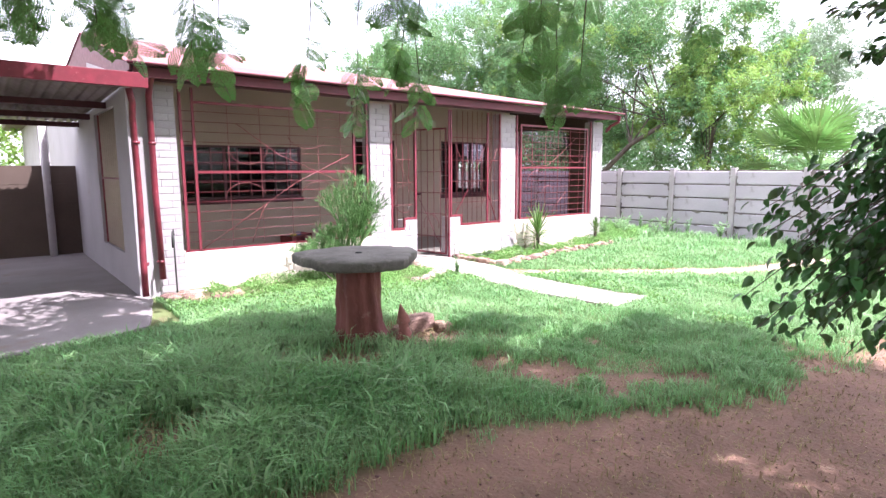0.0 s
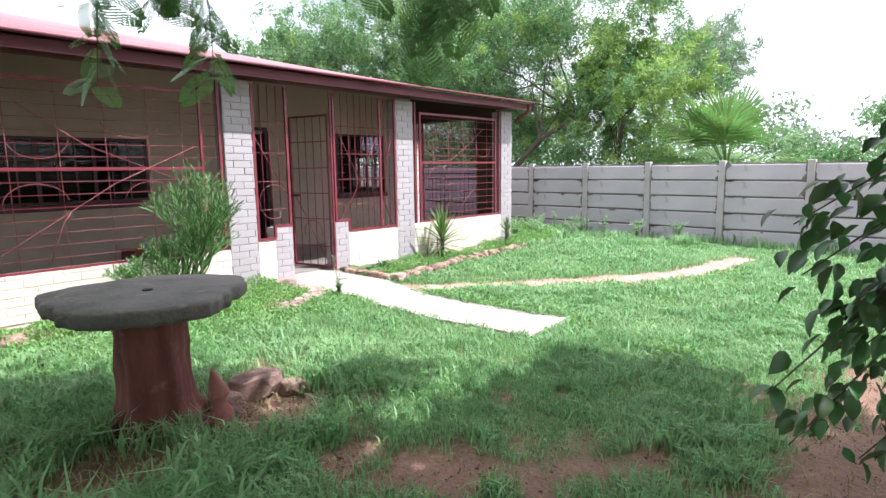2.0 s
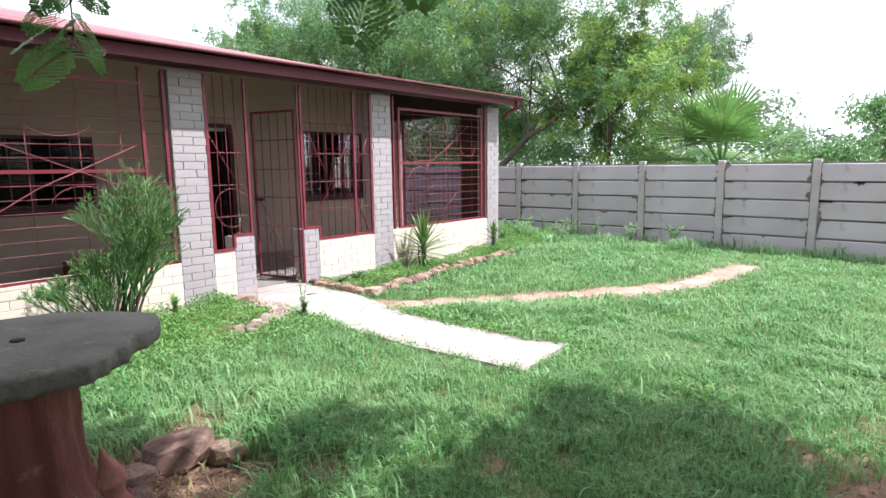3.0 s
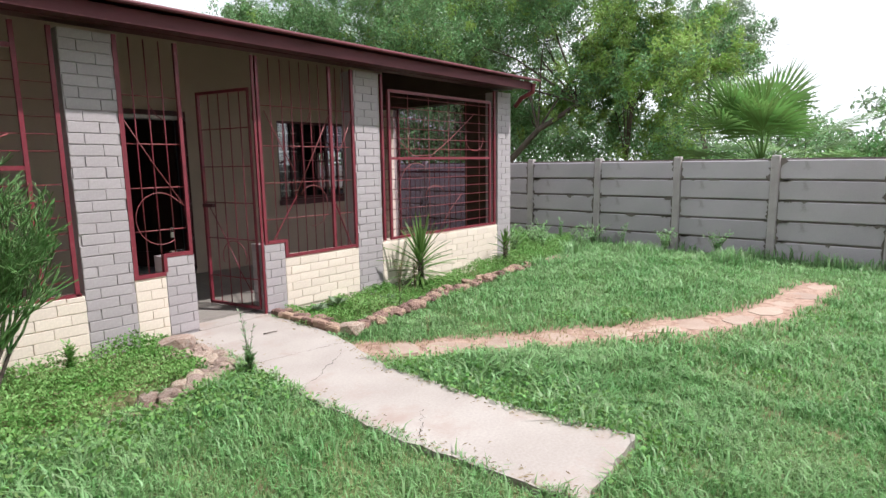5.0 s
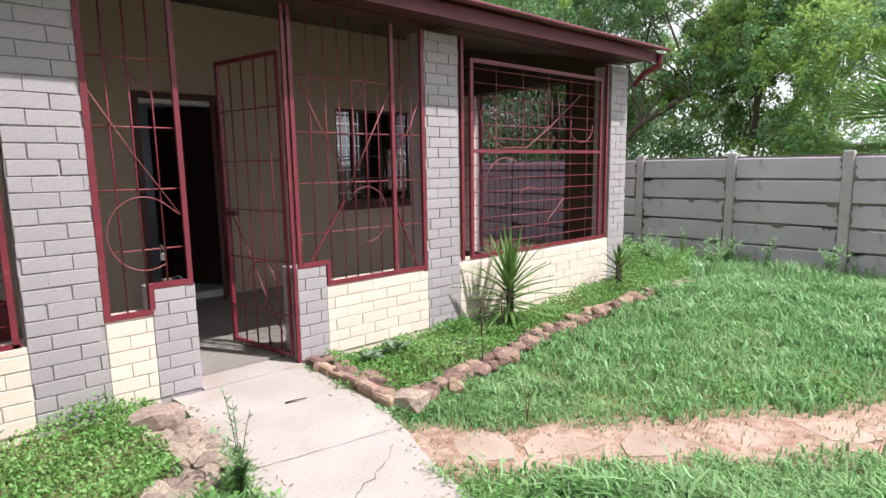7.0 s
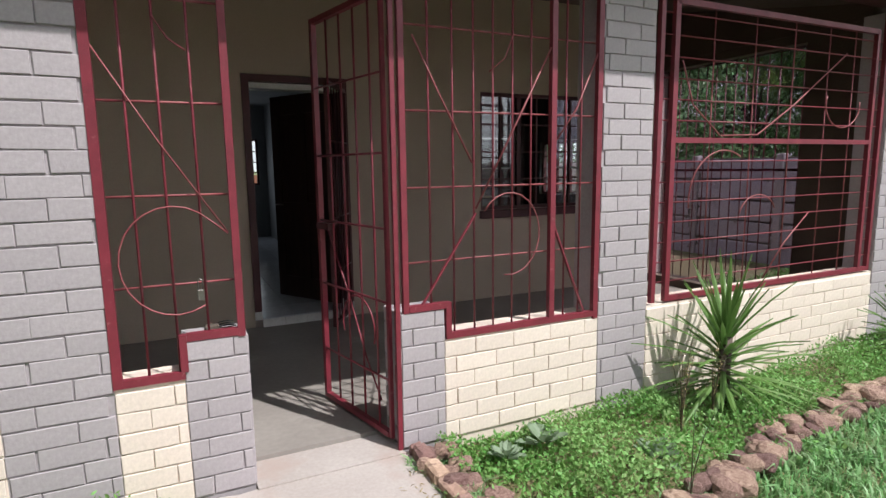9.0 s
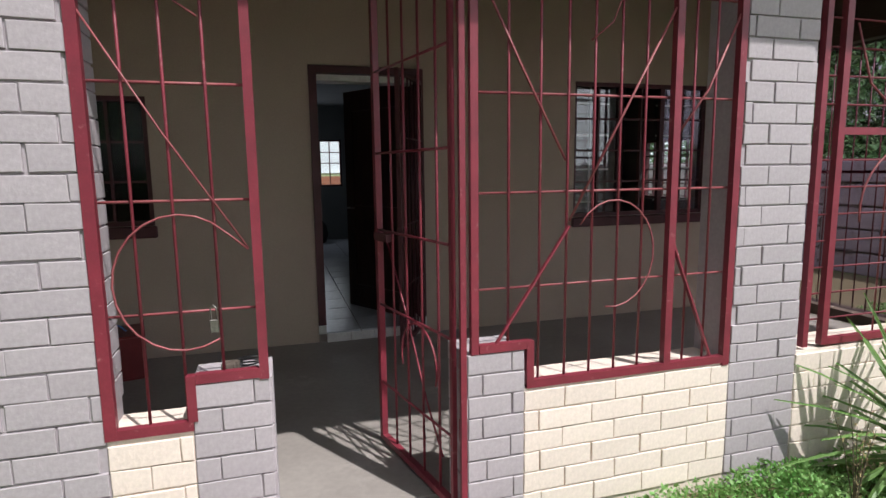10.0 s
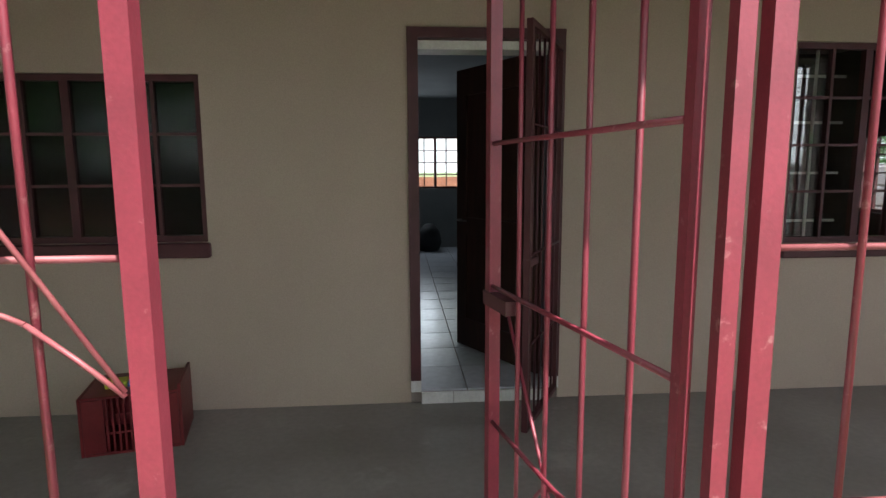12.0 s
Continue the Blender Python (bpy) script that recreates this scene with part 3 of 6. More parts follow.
bar_part("scroll", g, [(5.12, yy, 1.93), (5.36, yy, 1.51), (5.59, yy, 1.145)], 0.0036)
bar_part("scroll", g, arc(5.385, 1.04, 0.22, 60, 300, yy, rx=0.20), 0.0036)
bar_part("scroll", g, [(5.485, yy, 1.23), (5.54, yy, 1.185), (5.59, yy, 1.14)], 0.0036)
bar_part("scroll", g, [(5.37, yy, 1.98), (5.42, yy, 1.9), (5.48, yy, 1.86)], 0.0036)

g = thing("burglar_grille", (0, 0, 0), "red painted steel burglar bars with wire scrolls beside the open gate", "burglar bars", "veranda burglar bars")
rail_part("upright", g, (6.371, GY - 0.01, 0.70), (6.371, GY - 0.01, 2.5), 0.029, 0.026)
rail_part("upright", g, (7.225, GY - 0.01, 0.56), (7.225, GY - 0.01, 2.5), 0.032, 0.03)
rail_part("upright", g, (7.53, GY - 0.01, 0.53), (7.53, GY - 0.01, 2.5), 0.032, 0.03)
rail_part("bottom_rail", g, (6.389, GY - 0.01, 0.718), (6.597, GY - 0.01, 0.718), 0.029, 0.032)
rail_part("bottom_rail", g, (6.597, GY - 0.011, 0.56), (6.597, GY - 0.011, 0.732), 0.029, 0.030)
rail_part("bottom_rail", g, (6.585, GY - 0.01, 0.558), (7.52, GY - 0.01, 0.558), 0.029, 0.032)
for x in (6.512, 6.640, 6.755, 6.866, 6.981, 7.094, 7.318, 7.421):
    bar_part("bar", g, [(x, GY, 0.71 if x < 6.57 else 0.55), (x, GY, 2.5)], 0.0054)
for z in (0.94, 1.302, 1.664, 2.05):
    bar_part("cross_bar", g, [(6.39, GY + 0.012, z), (7.52, GY + 0.012, z)], 0.005)
rail_part("scroll", g, (6.45, yy, 0.72), (6.76, yy, 1.17), 0.014, 0.008)
bar_part("scroll", g, [(6.76, yy, 1.19), (7.0, yy, 1.62), (7.21, yy, 2.0)], 0.005)
bar_part("scroll", g, [(6.43, yy, 2.0), (6.56, yy, 1.75), (6.74, yy, 1.42)], 0.005)
bar_part("scroll", g, arc(6.96, 1.05, 0.215, 145, -100, yy, rx=0.185), 0.0036)
rail_part("scroll", g, (7.23, yy, 1.1), (7.45, yy, 0.58), 0.018, 0.008)
bar_part("scroll", g, [(7.24, yy, 1.52), (7.38, yy, 1.7), (7.52, yy, 2.0)], 0.005)
bar_part("scroll", g, [(6.98, yy, 2.05), (6.93, yy, 1.93), (6.84, yy, 1.86)], 0.0036)

g = thing("burglar_grille", (0, 0, 0), "red painted steel burglar bars with close rods above the flower bed", "burglar bars", "veranda burglar bars")
for x, w in ((7.985, 0.03), (8.10, 0.036), (10.12, 0.03), (10.24, 0.03)):
    rail_part("upright", g, (x, GY, 0.56), (x, GY, 2.34 if 8.05 < x < 10.2 else 2.5), w)
rail_part("bottom_rail", g, (8.10, GY, 0.575), (10.26, GY, 0.575), 0.028, 0.032)
rail_part("middle_rail", g, (8.10, GY, 1.54), (10.12, GY, 1.54), 0.028, 0.032)
rail_part("top_rail", g, (8.10, GY, 2.33), (10.12, GY, 2.33), 0.03, 0.034)
for i in range(15):
    z = 0.68 + 0.122 * i
    if abs(z - 1.54) > 0.05 and z < 2.3:
        bar_part("bar", g, [(7.985, GY + 0.012, z), (10.24, GY + 0.012, z)], 0.0045)
for x in (8.45, 8.83, 9.22, 9.6, 9.9):
    bar_part("cross_bar", g, [(x, GY + 0.022, 0.58), (x, GY + 0.022, 2.33)], 0.0045)
bar_part("scroll", g, [(8.15, yy, 2.0), (8.25, yy, 1.75), (8.5, yy, 1.57), (8.85, yy, 1.58), (9.2, yy, 1.78), (9.75, yy, 2.15)], 0.005)
bar_part("scroll", g, arc(8.55, 1.18, 0.3, 60, 190, yy), 0.0045)
bar_part("scroll", g, arc(9.75, 1.8, 0.16, 160, 370, yy, rx=0.2), 0.0045)
bar_part("scroll", g, [(9.0, yy, 0.62), (9.2, yy, 0.85), (9.45, yy, 1.05)], 0.005)
bar_part("scroll", g, arc(8.9, 1.05, 0.14, 20, 170, yy, rx=0.18), 0.0045)

for name, x, y0, y1, z0, z1, mt in (("side_grille", 10.6, 7.72, 9.39, 0.12, 2.42, "red"), ("side_grille", SIDE - 0.1, 7.75, 9.3, 0.45, 2.3, "plaster")):
    g = thing(name, (0, 0, 0), "red steel bars in the end opening of the veranda" if x > 5 else "rust-toned steel bars over the side opening under the carport", "burglar bars")
    gap = 0.115 if x > 5 else 0.15
    for i in range(1, int((y1 - y0) / gap)):
        bar_part("bar", g, [(x, y0 + gap * i, z0), (x, y0 + gap * i, z1)], 0.006 if x > 5 else 0.018, 5, mt)
    rail_part("middle_rail", g, (x - 0.01, y0, 1.33 if x > 5 else 1.4), (x - 0.01, y1, 1.33 if x > 5 else 1.4), 0.012, 0.025)
    rail_part("end_post", g, (x, y0 + 0.02, z0), (x, y0 + 0.02, z1))
    rail_part("end_post", g, (x, y1 - 0.02, z0), (x, y1 - 0.02, z1))


# added pane: only darkens what shows through the opening, casts no shadow
th = tagged(new("view_dimmer"), "large tinted pane added to darken the view through the end opening", "window", kind="structure")
bm = bmesh.new()
box(bm, 10.50, 10.504, 7.73, 9.39, 0.125, 2.415)
pane = part("pane", bm, M["tint"], th)
pane.visible_shadow = False

# ---- gate ----
def security_gate(name, hinge, free, z0, z1, label, rails, mat, nbars, plate=None, rings=True):
    hx, hy = hinge
    L = math.hypot(free[0] - hx, free[1] - hy)
    th = thing(name, (hx, hy, 0), label, "gate", rz=math.degrees(math.atan2(free[1] - hy, free[0] - hx)))

    def rp(nm, a, b, w, d):
        b2 = bmesh.new()
        flat(b2, a, b, w, d)
        part(nm, b2, mat, th)
    rp("stile", (0.02, 0, z0), (0.02, 0, z1), 0.018, 0.02)
    rp("stile", (L, 0, z0), (L, 0, z1), 0.03, 0.03)
    rp("rail", (0.036, 0, z0 + 0.015), (L - 0.016, 0, z0 + 0.015), 0.03, 0.028)
    rp("rail", (0.036, 0, z1 - 0.015), (L - 0.016, 0, z1 - 0.015), 0.03, 0.028)
    for z in rails:
        b2 = bmesh.new()
        tube(b2, [(0.03, 0.006, z), (L, 0.006, z)], 0.006, 6)
        part("cross_bar", b2, mat, th)
    for i in range(nbars):
        x = L * (i + 1) / (nbars + 1)
        b2 = bmesh.new()
        tube(b2, [(x, -0.006, z0 + 0.02), (x, -0.006, z1 - 0.02)], 0.006, 6)
        part("bar", b2, mat, th)
    if rings:
        b2 = bmesh.new()
        tube(b2, [(x_, -0.02, z_) for x_, _, z_ in arc(L * 0.5, 0.55, 0.17, -20, 200, 0)], 0.005, 6)
        part("scroll", b2, mat, th)
        b2 = bmesh.new()
        tube(b2, [(L - 0.03, -0.02, 1.08), (L * 0.62, -0.02, 0.7), (L * 0.4, -0.02, 0.4), (L * 0.2, -0.02, 0.2)], 0.005, 6)
        part("scroll", b2, mat, th)
    if plate:
        b2 = bmesh.new()
        box(b2, L - 0.13, L + 0.02, -0.02, 0.02, plate, plate + 0.035)
        part("lock", b2, M["maroon"], th)
    return th


jamb = thing("gate_post", (6.327, F + 0.012, 0), "red painted square steel post that carries the gate", "post")
rail_part("post", jamb, (0, 0, 0.008), (0, 0, 2.5), 0.022, 0.022)
for z in (0.35, 1.9):
    bm = bmesh.new()
    tube(bm, [(-0.004, 0.018, z), (-0.004, 0.018, z + 0.09)], 0.008, 8)
    part("hinge", bm, M["red"], jamb)
security_gate("garden_gate", (6.312, F + 0.055), (6.155, 7.76), 0.045, 2.21, "red painted steel security gate standing open into the veranda", (0.35, 0.745, 1.11, 1.47, 1.84), M["red"], 4, 1.06)
security_gate("door_gate", (6.83, R - 0.06), (6.52, R - 0.62), 0.12, 2.08, "dark maroon steel door gate half open before the front door", (0.55, 1.0, 1.62), M["maroon"], 6, 0.95, False)


# ---- door ----
def front_door():
    x0, x1, z0, z1 = DOOR
    th = tagged(new("door_frame"), "maroon steel door frame with white lower corners", "door frame")
    bm = bmesh.new()
    for a, b in ((x0 - 0.06, x0), (x1, x1 + 0.06)):
        box(bm, a, b, R - 0.02, R + 0.16, z0 + 0.07, z1)
    box(bm, x0 - 0.06, x1 + 0.06, R - 0.02, R + 0.16, z1, z1 + 0.055)
    part("frame", bm, M["maroon"], th)
    for a in (x0 - 0.06, x1):
        bm = bmesh.new()
        box(bm, a, a + 0.06, R - 0.02, R + 0.16, z0, z0 + 0.068)
        part("corner_block", bm, M["white_trim"], th)
    bm = bmesh.new()
    box(bm, x0 + 0.002, x1 - 0.002, R + 0.04, R + 0.2, z1 - 0.05, z1 - 0.003)
    part("head_strip", bm, M["white_trim"], th)
    leaf = thing("door", (x1 - 0.01, R + 0.2, 0), "dark stained wooden panelled door standing open into the room", "door", rz=121)
    bm = bmesh.new()
    W = 0.84
    zs = (z0 + 0.01, z0 + 0.22, 0.95, 1.07, 1.93, z1 - 0.02)
    for a, b in ((0, 0.11), (W / 2 - 0.05, W / 2 + 0.05), (W - 0.11, W)):
        box(bm, a, b, -0.02, 0.02, zs[0], zs[-1])
    for a, b in ((zs[0], zs[1]), (zs[2], zs[3]), (zs[4], zs[5])):
        for c, d in ((0.11, W / 2 - 0.05), (W / 2 + 0.05, W - 0.11)):
            box(bm, c, d, -0.02, 0.02, a, b)
    part("frame", bm, M["wood"], leaf)
    for c, d in ((0.11, W / 2 - 0.05), (W / 2 + 0.05, W - 0.11)):
        for a, b in ((zs[1], zs[2]), (zs[3], zs[4])):
            bm = bmesh.new()
            box(bm, c + 0.001, d - 0.001, -0.008, 0.008, a + 0.001, b - 0.001)
            part("panel", bm, M["wood"], leaf)
    bm = bmesh.new()
    tube(bm, [(W - 0.06, 0.021, 1.05), (W - 0.06, 0.06, 1.05), (W - 0.16, 0.06, 1.05)], 0.008, 8)
    tube(bm, [(W - 0.06, -0.021, 1.05), (W - 0.06, -0.06, 1.05), (W - 0.16, -0.06, 1.05)], 0.008, 8)
    part("handle", bm, M["steel"], leaf, "steel lever handle")
    bm = bmesh.new()
    n = 4
    for i in range(n):
        a = x0 + 0.0 + (x1 - x0) * i / n
        box(bm, a + 0.002, a + (x1 - x0) / n - 0.002, R - 0.035, R - 0.022, 0.032, 0.1)
    structure("door_step", bm, M["white_trim"], None, "white tiled riser below the front door", "step")


front_door()


def window(name, x0, x1, z0, z1, y, cols, rows, label, mat, mull=()):
    th = tagged(new(name), label, "window", kind="structure")
    bm = bmesh.new()
    d = 0.035
    for a, b, c, e in ((x0, x0 + d, z0, z1), (x1 - d, x1, z0, z1), (x0 + d, x1 - d, z0, z0 + d), (x0 + d, x1 - d, z1 - d, z1)):
        box(bm, a, b, y, y + 0.05, c, e)
    part("window_frame", bm, M[mat], th)
    xs = [x0 + d + (x1 - x0 - 2 * d) * i / cols for i in range(cols + 1)]
    zs = [z0 + d + (z1 - z0 - 2 * d) * i / rows for i in range(rows + 1)]
    for i, x in enumerate(xs[1:-1], 1):
        w = 0.022 if i in mull else 0.009
        bm = bmesh.new()
        box(bm, x - w, x + w, y + 0.002, y + 0.045, z0 + d, z1 - d)
        part("mullion" if i in mull else "glazing_bar", bm, M[mat], th)
    for z in zs[1:-1]:
        bm = bmesh.new()
        box(bm, x0 + d, x1 - d, y + 0.008, y + 0.04, z - 0.008, z + 0.008)
        part("glazing_bar", bm, M[mat], th)
    for i in range(cols):
        for j in range(rows):
            bm = bmesh.new()
            box(bm, xs[i] + 0.004, xs[i + 1] - 0.004, y + 0.02, y + 0.024, zs[j] + 0.004, zs[j + 1] - 0.004, pose(0, 0, 0))
            part("pane", bm, M["dim" if x0 < 4 else "glass"], th)
    return th


wa = window("window_1", *WINA, R + 0.03, 9, 3, "maroon steel window with many small dark panes in the veranda wall", "maroon", (3, 6))
wb_ = window("window_2", *WINB, R + 0.03, 6, 4, "maroon steel window with glossy panes and pale bars behind it", "maroon", (2, 4))
for (x0, x1, z0, z1), th in ((WINA, wa), (WINB, wb_)):
    bm = bmesh.new()
    box(bm, x0 - 0.015, x1 + 0.015, R - 0.035, R + 0.03, z0 - 0.085, z0 - 0.001, None, 0.008)
    part("window_sill", bm, M["maroon"], th)
bars = thing("window_bars", (0, 0, 0), "white painted steel bars behind the window panes", "window bars")
for x0, x1 in ((WINB[0] + 0.04, WINB[0] + 0.45), (WINB[1] - 0.45, WINB[1] - 0.04)):
    bm = bmesh.new()
    box(bm, (x0 + x1) / 2 - 0.008, (x0 + x1) / 2 + 0.008, R + 0.15, R + 0.16, WINB[2], WINB[3])
    part("bar", bm, M["white_trim"], bars)
    for z in (1.08, 1.38, 1.69, 1.97):
        bm = bmesh.new()
        box(bm, x0, x1, R + 0.162, R + 0.172, z - 0.008, z + 0.008)
        part("cross_bar", bm, M["white_trim"], bars)

# ---- rooms behind ----
EASTW = (10.75, 11.75, 0.98, 1.75)
WINC = (5.75, 6.95, 1.11, 1.985)
bm = bmesh.new()
wall_with_holes(bm, 4.2, 7.2, 0.0, 2.6, 16.0, 16.2, [WINC])
box(bm, 4.98, 5.1, R + 0.22, 16.0, 0, 2.6)
box(bm, 7.1, 7.2, R + 0.22, 16.0, 0, 2.6)
structure("wall_room", bm, M["room"], None, "pale grey painted walls of the room behind the door", "wall")
# side-room walls carry the rooms' darkness in their colour
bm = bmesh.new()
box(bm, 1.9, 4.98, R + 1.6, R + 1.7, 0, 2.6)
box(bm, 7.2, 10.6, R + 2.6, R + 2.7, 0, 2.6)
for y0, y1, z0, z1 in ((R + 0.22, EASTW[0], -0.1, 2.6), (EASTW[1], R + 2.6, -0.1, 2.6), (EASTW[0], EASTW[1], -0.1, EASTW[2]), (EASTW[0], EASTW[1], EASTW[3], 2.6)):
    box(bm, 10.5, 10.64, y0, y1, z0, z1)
structure("wall_side_room", bm, M["dimmed_room"], None, "side-room walls made near-black, the rooms' dimness put into the colour", "wall")
bm = bmesh.new()
box(bm, 1.9, 10.64, R + 0.22, 16.2, 2.6, 2.65)
structure("ceiling_room", bm, M["room"], None, "plain pale room ceiling", "ceiling")
bm = bmesh.new()
box(bm, 1.9, 10.5, R + 0.01, 16.0, -0.05, 0.088)
structure("floor_room", bm, M["joint"], None, "tiled room floor bed", "floor")
th = tagged(new("window_4"), "maroon steel window in the side wall of the room, the garden showing through", "window", kind="structure")
ya, yb, za, zb = EASTW
for y0, y1, z0, z1 in ((ya, ya + 0.035, za, zb), (yb - 0.035, yb, za, zb), (ya + 0.035, yb - 0.035, za, za + 0.035), (ya + 0.035, yb - 0.035, zb - 0.035, zb)):
    bm = bmesh.new()
    box(bm, 10.55, 10.6, y0, y1, z0, z1)
    part("window_frame", bm, M["maroon"], th)
for k in range(1, 6):
    bm = bmesh.new()
    y0 = ya + 0.035 + (yb - ya - 0.07) * k / 6
    box(bm, 10.558, 10.59, y0 - (0.018 if k in (2, 4) else 0.007), y0 + (0.018 if k in (2, 4) else 0.007), za + 0.036, zb - 0.036)
    part("glazing_bar", bm, M["maroon"], th)
for k in range(1, 4):
    bm = bmesh.new()
    z0 = za + 0.035 + (zb - za - 0.07) * k / 4
    box(bm, 10.562, 10.586, ya + 0.036, yb - 0.036, z0 - 0.007, z0 + 0.007)
    part("glazing_bar", bm, M["maroon"], th)
window("window_3", *WINC, 16.05, 6, 4, "maroon steel window at the far end of the room, bright outside", "maroon", (2, 4))
h = thing("bag_pile", (5.9, 15.6, 0.1), "dark bags and pots on the tiles under the far window", "bag")
for dx, r, hh in ((-0.25, 0.2, 0.42), (0.12, 0.24, 0.46), (0.5, 0.2, 0.44)):
    bm = bmesh.new()
    lathe(bm, [(r * 0.8, 0), (r, hh * 0.3), (r * 0.9, hh * 0.7), (r * 0.4, hh), (0.02, hh * 1.02)], (dx, 0, 0), 14, lambda a, z: 1 + 0.1 * math.sin(a * 18 + z * 20))
    part("bag", bm, M["black"], h)


lamp = new("window_daylight", bpy.data.lights.new("window_daylight", "AREA"))
lamp.data.shape, lamp.data.size, lamp.data.size_y, lamp.data.energy, lamp.data.color = "RECTANGLE", 1.15, 0.8, 6, (0.85, 0.92, 1.0)
lamp.matrix_world = look((5.95, 15.98, 1.42), (5.95, 10, 0.6))
tagged(lamp, kind="structure")

# ---- crate ----
def crate():
    th = thing("crate", (4.55, 9.25, 0.03), "red plastic crate lying on its side on the veranda floor", "crate", rz=12)
    W, D, H = 0.46, 0.34, 0.30
    for nm, b in (("end_wall", (-W / 2, -W / 2 + 0.015, -D / 2, D / 2, 0, H)), ("end_wall", (W / 2 - 0.015, W / 2, -D / 2, D / 2, 0, H + 0.03)),
                  ("base", (-W / 2 + 0.016, W / 2 - 0.016, -D / 2, D / 2, 0, 0.014)), ("lid", (-W / 2 + 0.016, W / 2 - 0.016, -D / 2, D / 2, H - 0.014, H)),
                  ("back", (-W / 2 + 0.016, W / 2 - 0.016, D / 2 - 0.014, D / 2, 0.015, H - 0.015))):
        bm = bmesh.new()
        box(bm, *b, None, 0.003)
        part(nm, bm, M["crate"], th)
    for a, b in ((-W / 2 + 0.017, -W / 2 + 0.11), (0.05, W / 2 - 0.017)):
        bm = bmesh.new()
        box(bm, a, b, -D / 2 + 0.002, -D / 2 + 0.014, 0.016, H - 0.016)
        part("front", bm, M["crate"], th)
    for i in range(6):
        bm = bmesh.new()
        x = -W / 2 + 0.118 + i * 0.026
        box(bm, x, x + 0.009, -D / 2 + 0.003, -D / 2 + 0.012, 0.016, H - 0.016)
        part("slat", bm, M["crate"], th)
    for z in (0.1, 0.19):
        bm = bmesh.new()
        box(bm, -W / 2 + 0.11, 0.05, -D / 2 + 0.0125, -D / 2 + 0.019, z, z + 0.012)
        part("slat", bm, M["crate"], th)
    p = thing("packet", (4.49, 9.21, 0.332), "small yellow and blue packets on the crate", "packet", rz=20)
    bm = bmesh.new()
    box(bm, -0.07, 0.03, -0.04, 0.04, 0, 0.03, None, 0.004)
    part("box", bm, M["yellow"], p, "yellow packet")
    bm = bmesh.new()
    box(bm, 0.032, 0.13, -0.05, 0.03, 0, 0.02, None, 0.004)
    tube(bm, [(0.06, 0.0, 0.02), (0.1, 0.03, 0.06), (0.16, 0.0, 0.03), (0.18, -0.05, 0.01)], 0.006, 6)
    part("wrap", bm, M["blue"], p, "blue plastic wrap")


crate()
bm = bmesh.new()
for k in range(3):
    tube(bm, [(x_, 7.09 + 0.012 * k + 0.3 * (z_ - 0.74), 0.712 + 0.006 * k + 0.25 * (z_ - 0.7)) for x_, _, z_ in arc(5.565, 0.745, 0.03, 20 * k, 320 + 10 * k, 7.1, 14, 0.038)], 0.0032, 6)
tagged(part("cable_loop", bm, M["wire"]), "short black cable loop lying on the brick pier", "cable")
bm = bmesh.new()
box(bm, 5.475, 5.535, 7.07, 7.115, 0.706, 0.742, None, 0.006)
tagged(part("lock_block", bm, M["bark"]), "small worn brown block lying on the brick pier", "block")
lock = thing("padlock", (5.47, GY - 0.006, 0.94), "small steel padlock hanging from the bars", "padlock")
bm = bmesh.new()
box(bm, -0.013, 0.013, -0.007, 0.007, -0.07, -0.026, None, 0.002)
part("body", bm, M["steel"], lock)
bm = bmesh.new()
tube(bm, [(-0.009, 0, -0.026), (-0.009, 0, 0.01), (0, 0, 0.022), (0.009, 0, 0.01), (0.009, 0, -0.026)], 0.003, 6)
part("shackle", bm, M["steel"], lock)

# ---- paths ----
def slab(name, poly, z, thick, mat, label, cat):
    bm = bmesh.new()
    top = [bm.verts.new((x, y, z)) for x, y in poly]
    bot = [bm.verts.new((x, y, z - thick)) for x, y in poly]
    bm.faces.new(top)
    bm.faces.new(bot[::-1])
    n = len(poly)
    for i in range(n):
        bm.faces.new((top[i], bot[i], bot[(i + 1) % n], top[(i + 1) % n]))
    bmesh.ops.recalc_face_normals(bm, faces=bm.faces)
    return structure(name, bm, mat, None, label, cat)


def wobble(poly, amp=0.025, step=0.1, seed=1):
    rng = random.Random(seed)
    out = []
    for (a, b), (c, d) in zip(poly, poly[1:] + poly[:1]):
        n = max(1, int(math.hypot(c - a, d - b) / step))
        for i in range(n):
            out.append((a + (c - a) * i / n + rng.uniform(-amp, amp), b + (d - b) * i / n + rng.uniform(-amp, amp)))
    return out


pathway = slab("path", wobble([(5.46, 6.99), (5.42, 5.95), (5.36, 5.1), (5.34, 4.2), (5.45, 3.1), (6.18, 3.17), (6.07, 4.15), (6.1, 5.1), (6.33, 5.9), (6.4, 6.99)], 0.015), 0.0, 0.09,
               M["concrete"], "pale cracked concrete garden path leading to the gate", "path")
slab("driveway", wobble([(1.6, 6.75), (1.45, 6.2), (1.3, 5.5), (0.6, 5.25), (-5, 5.1), (-5, 11.8), (1.62, 11.8)], 0.02, 0.15, 4), 0.01, 0.1, M["yard"], "worn concrete floor of the carport, darkened in colour for the shade on it", "driveway")


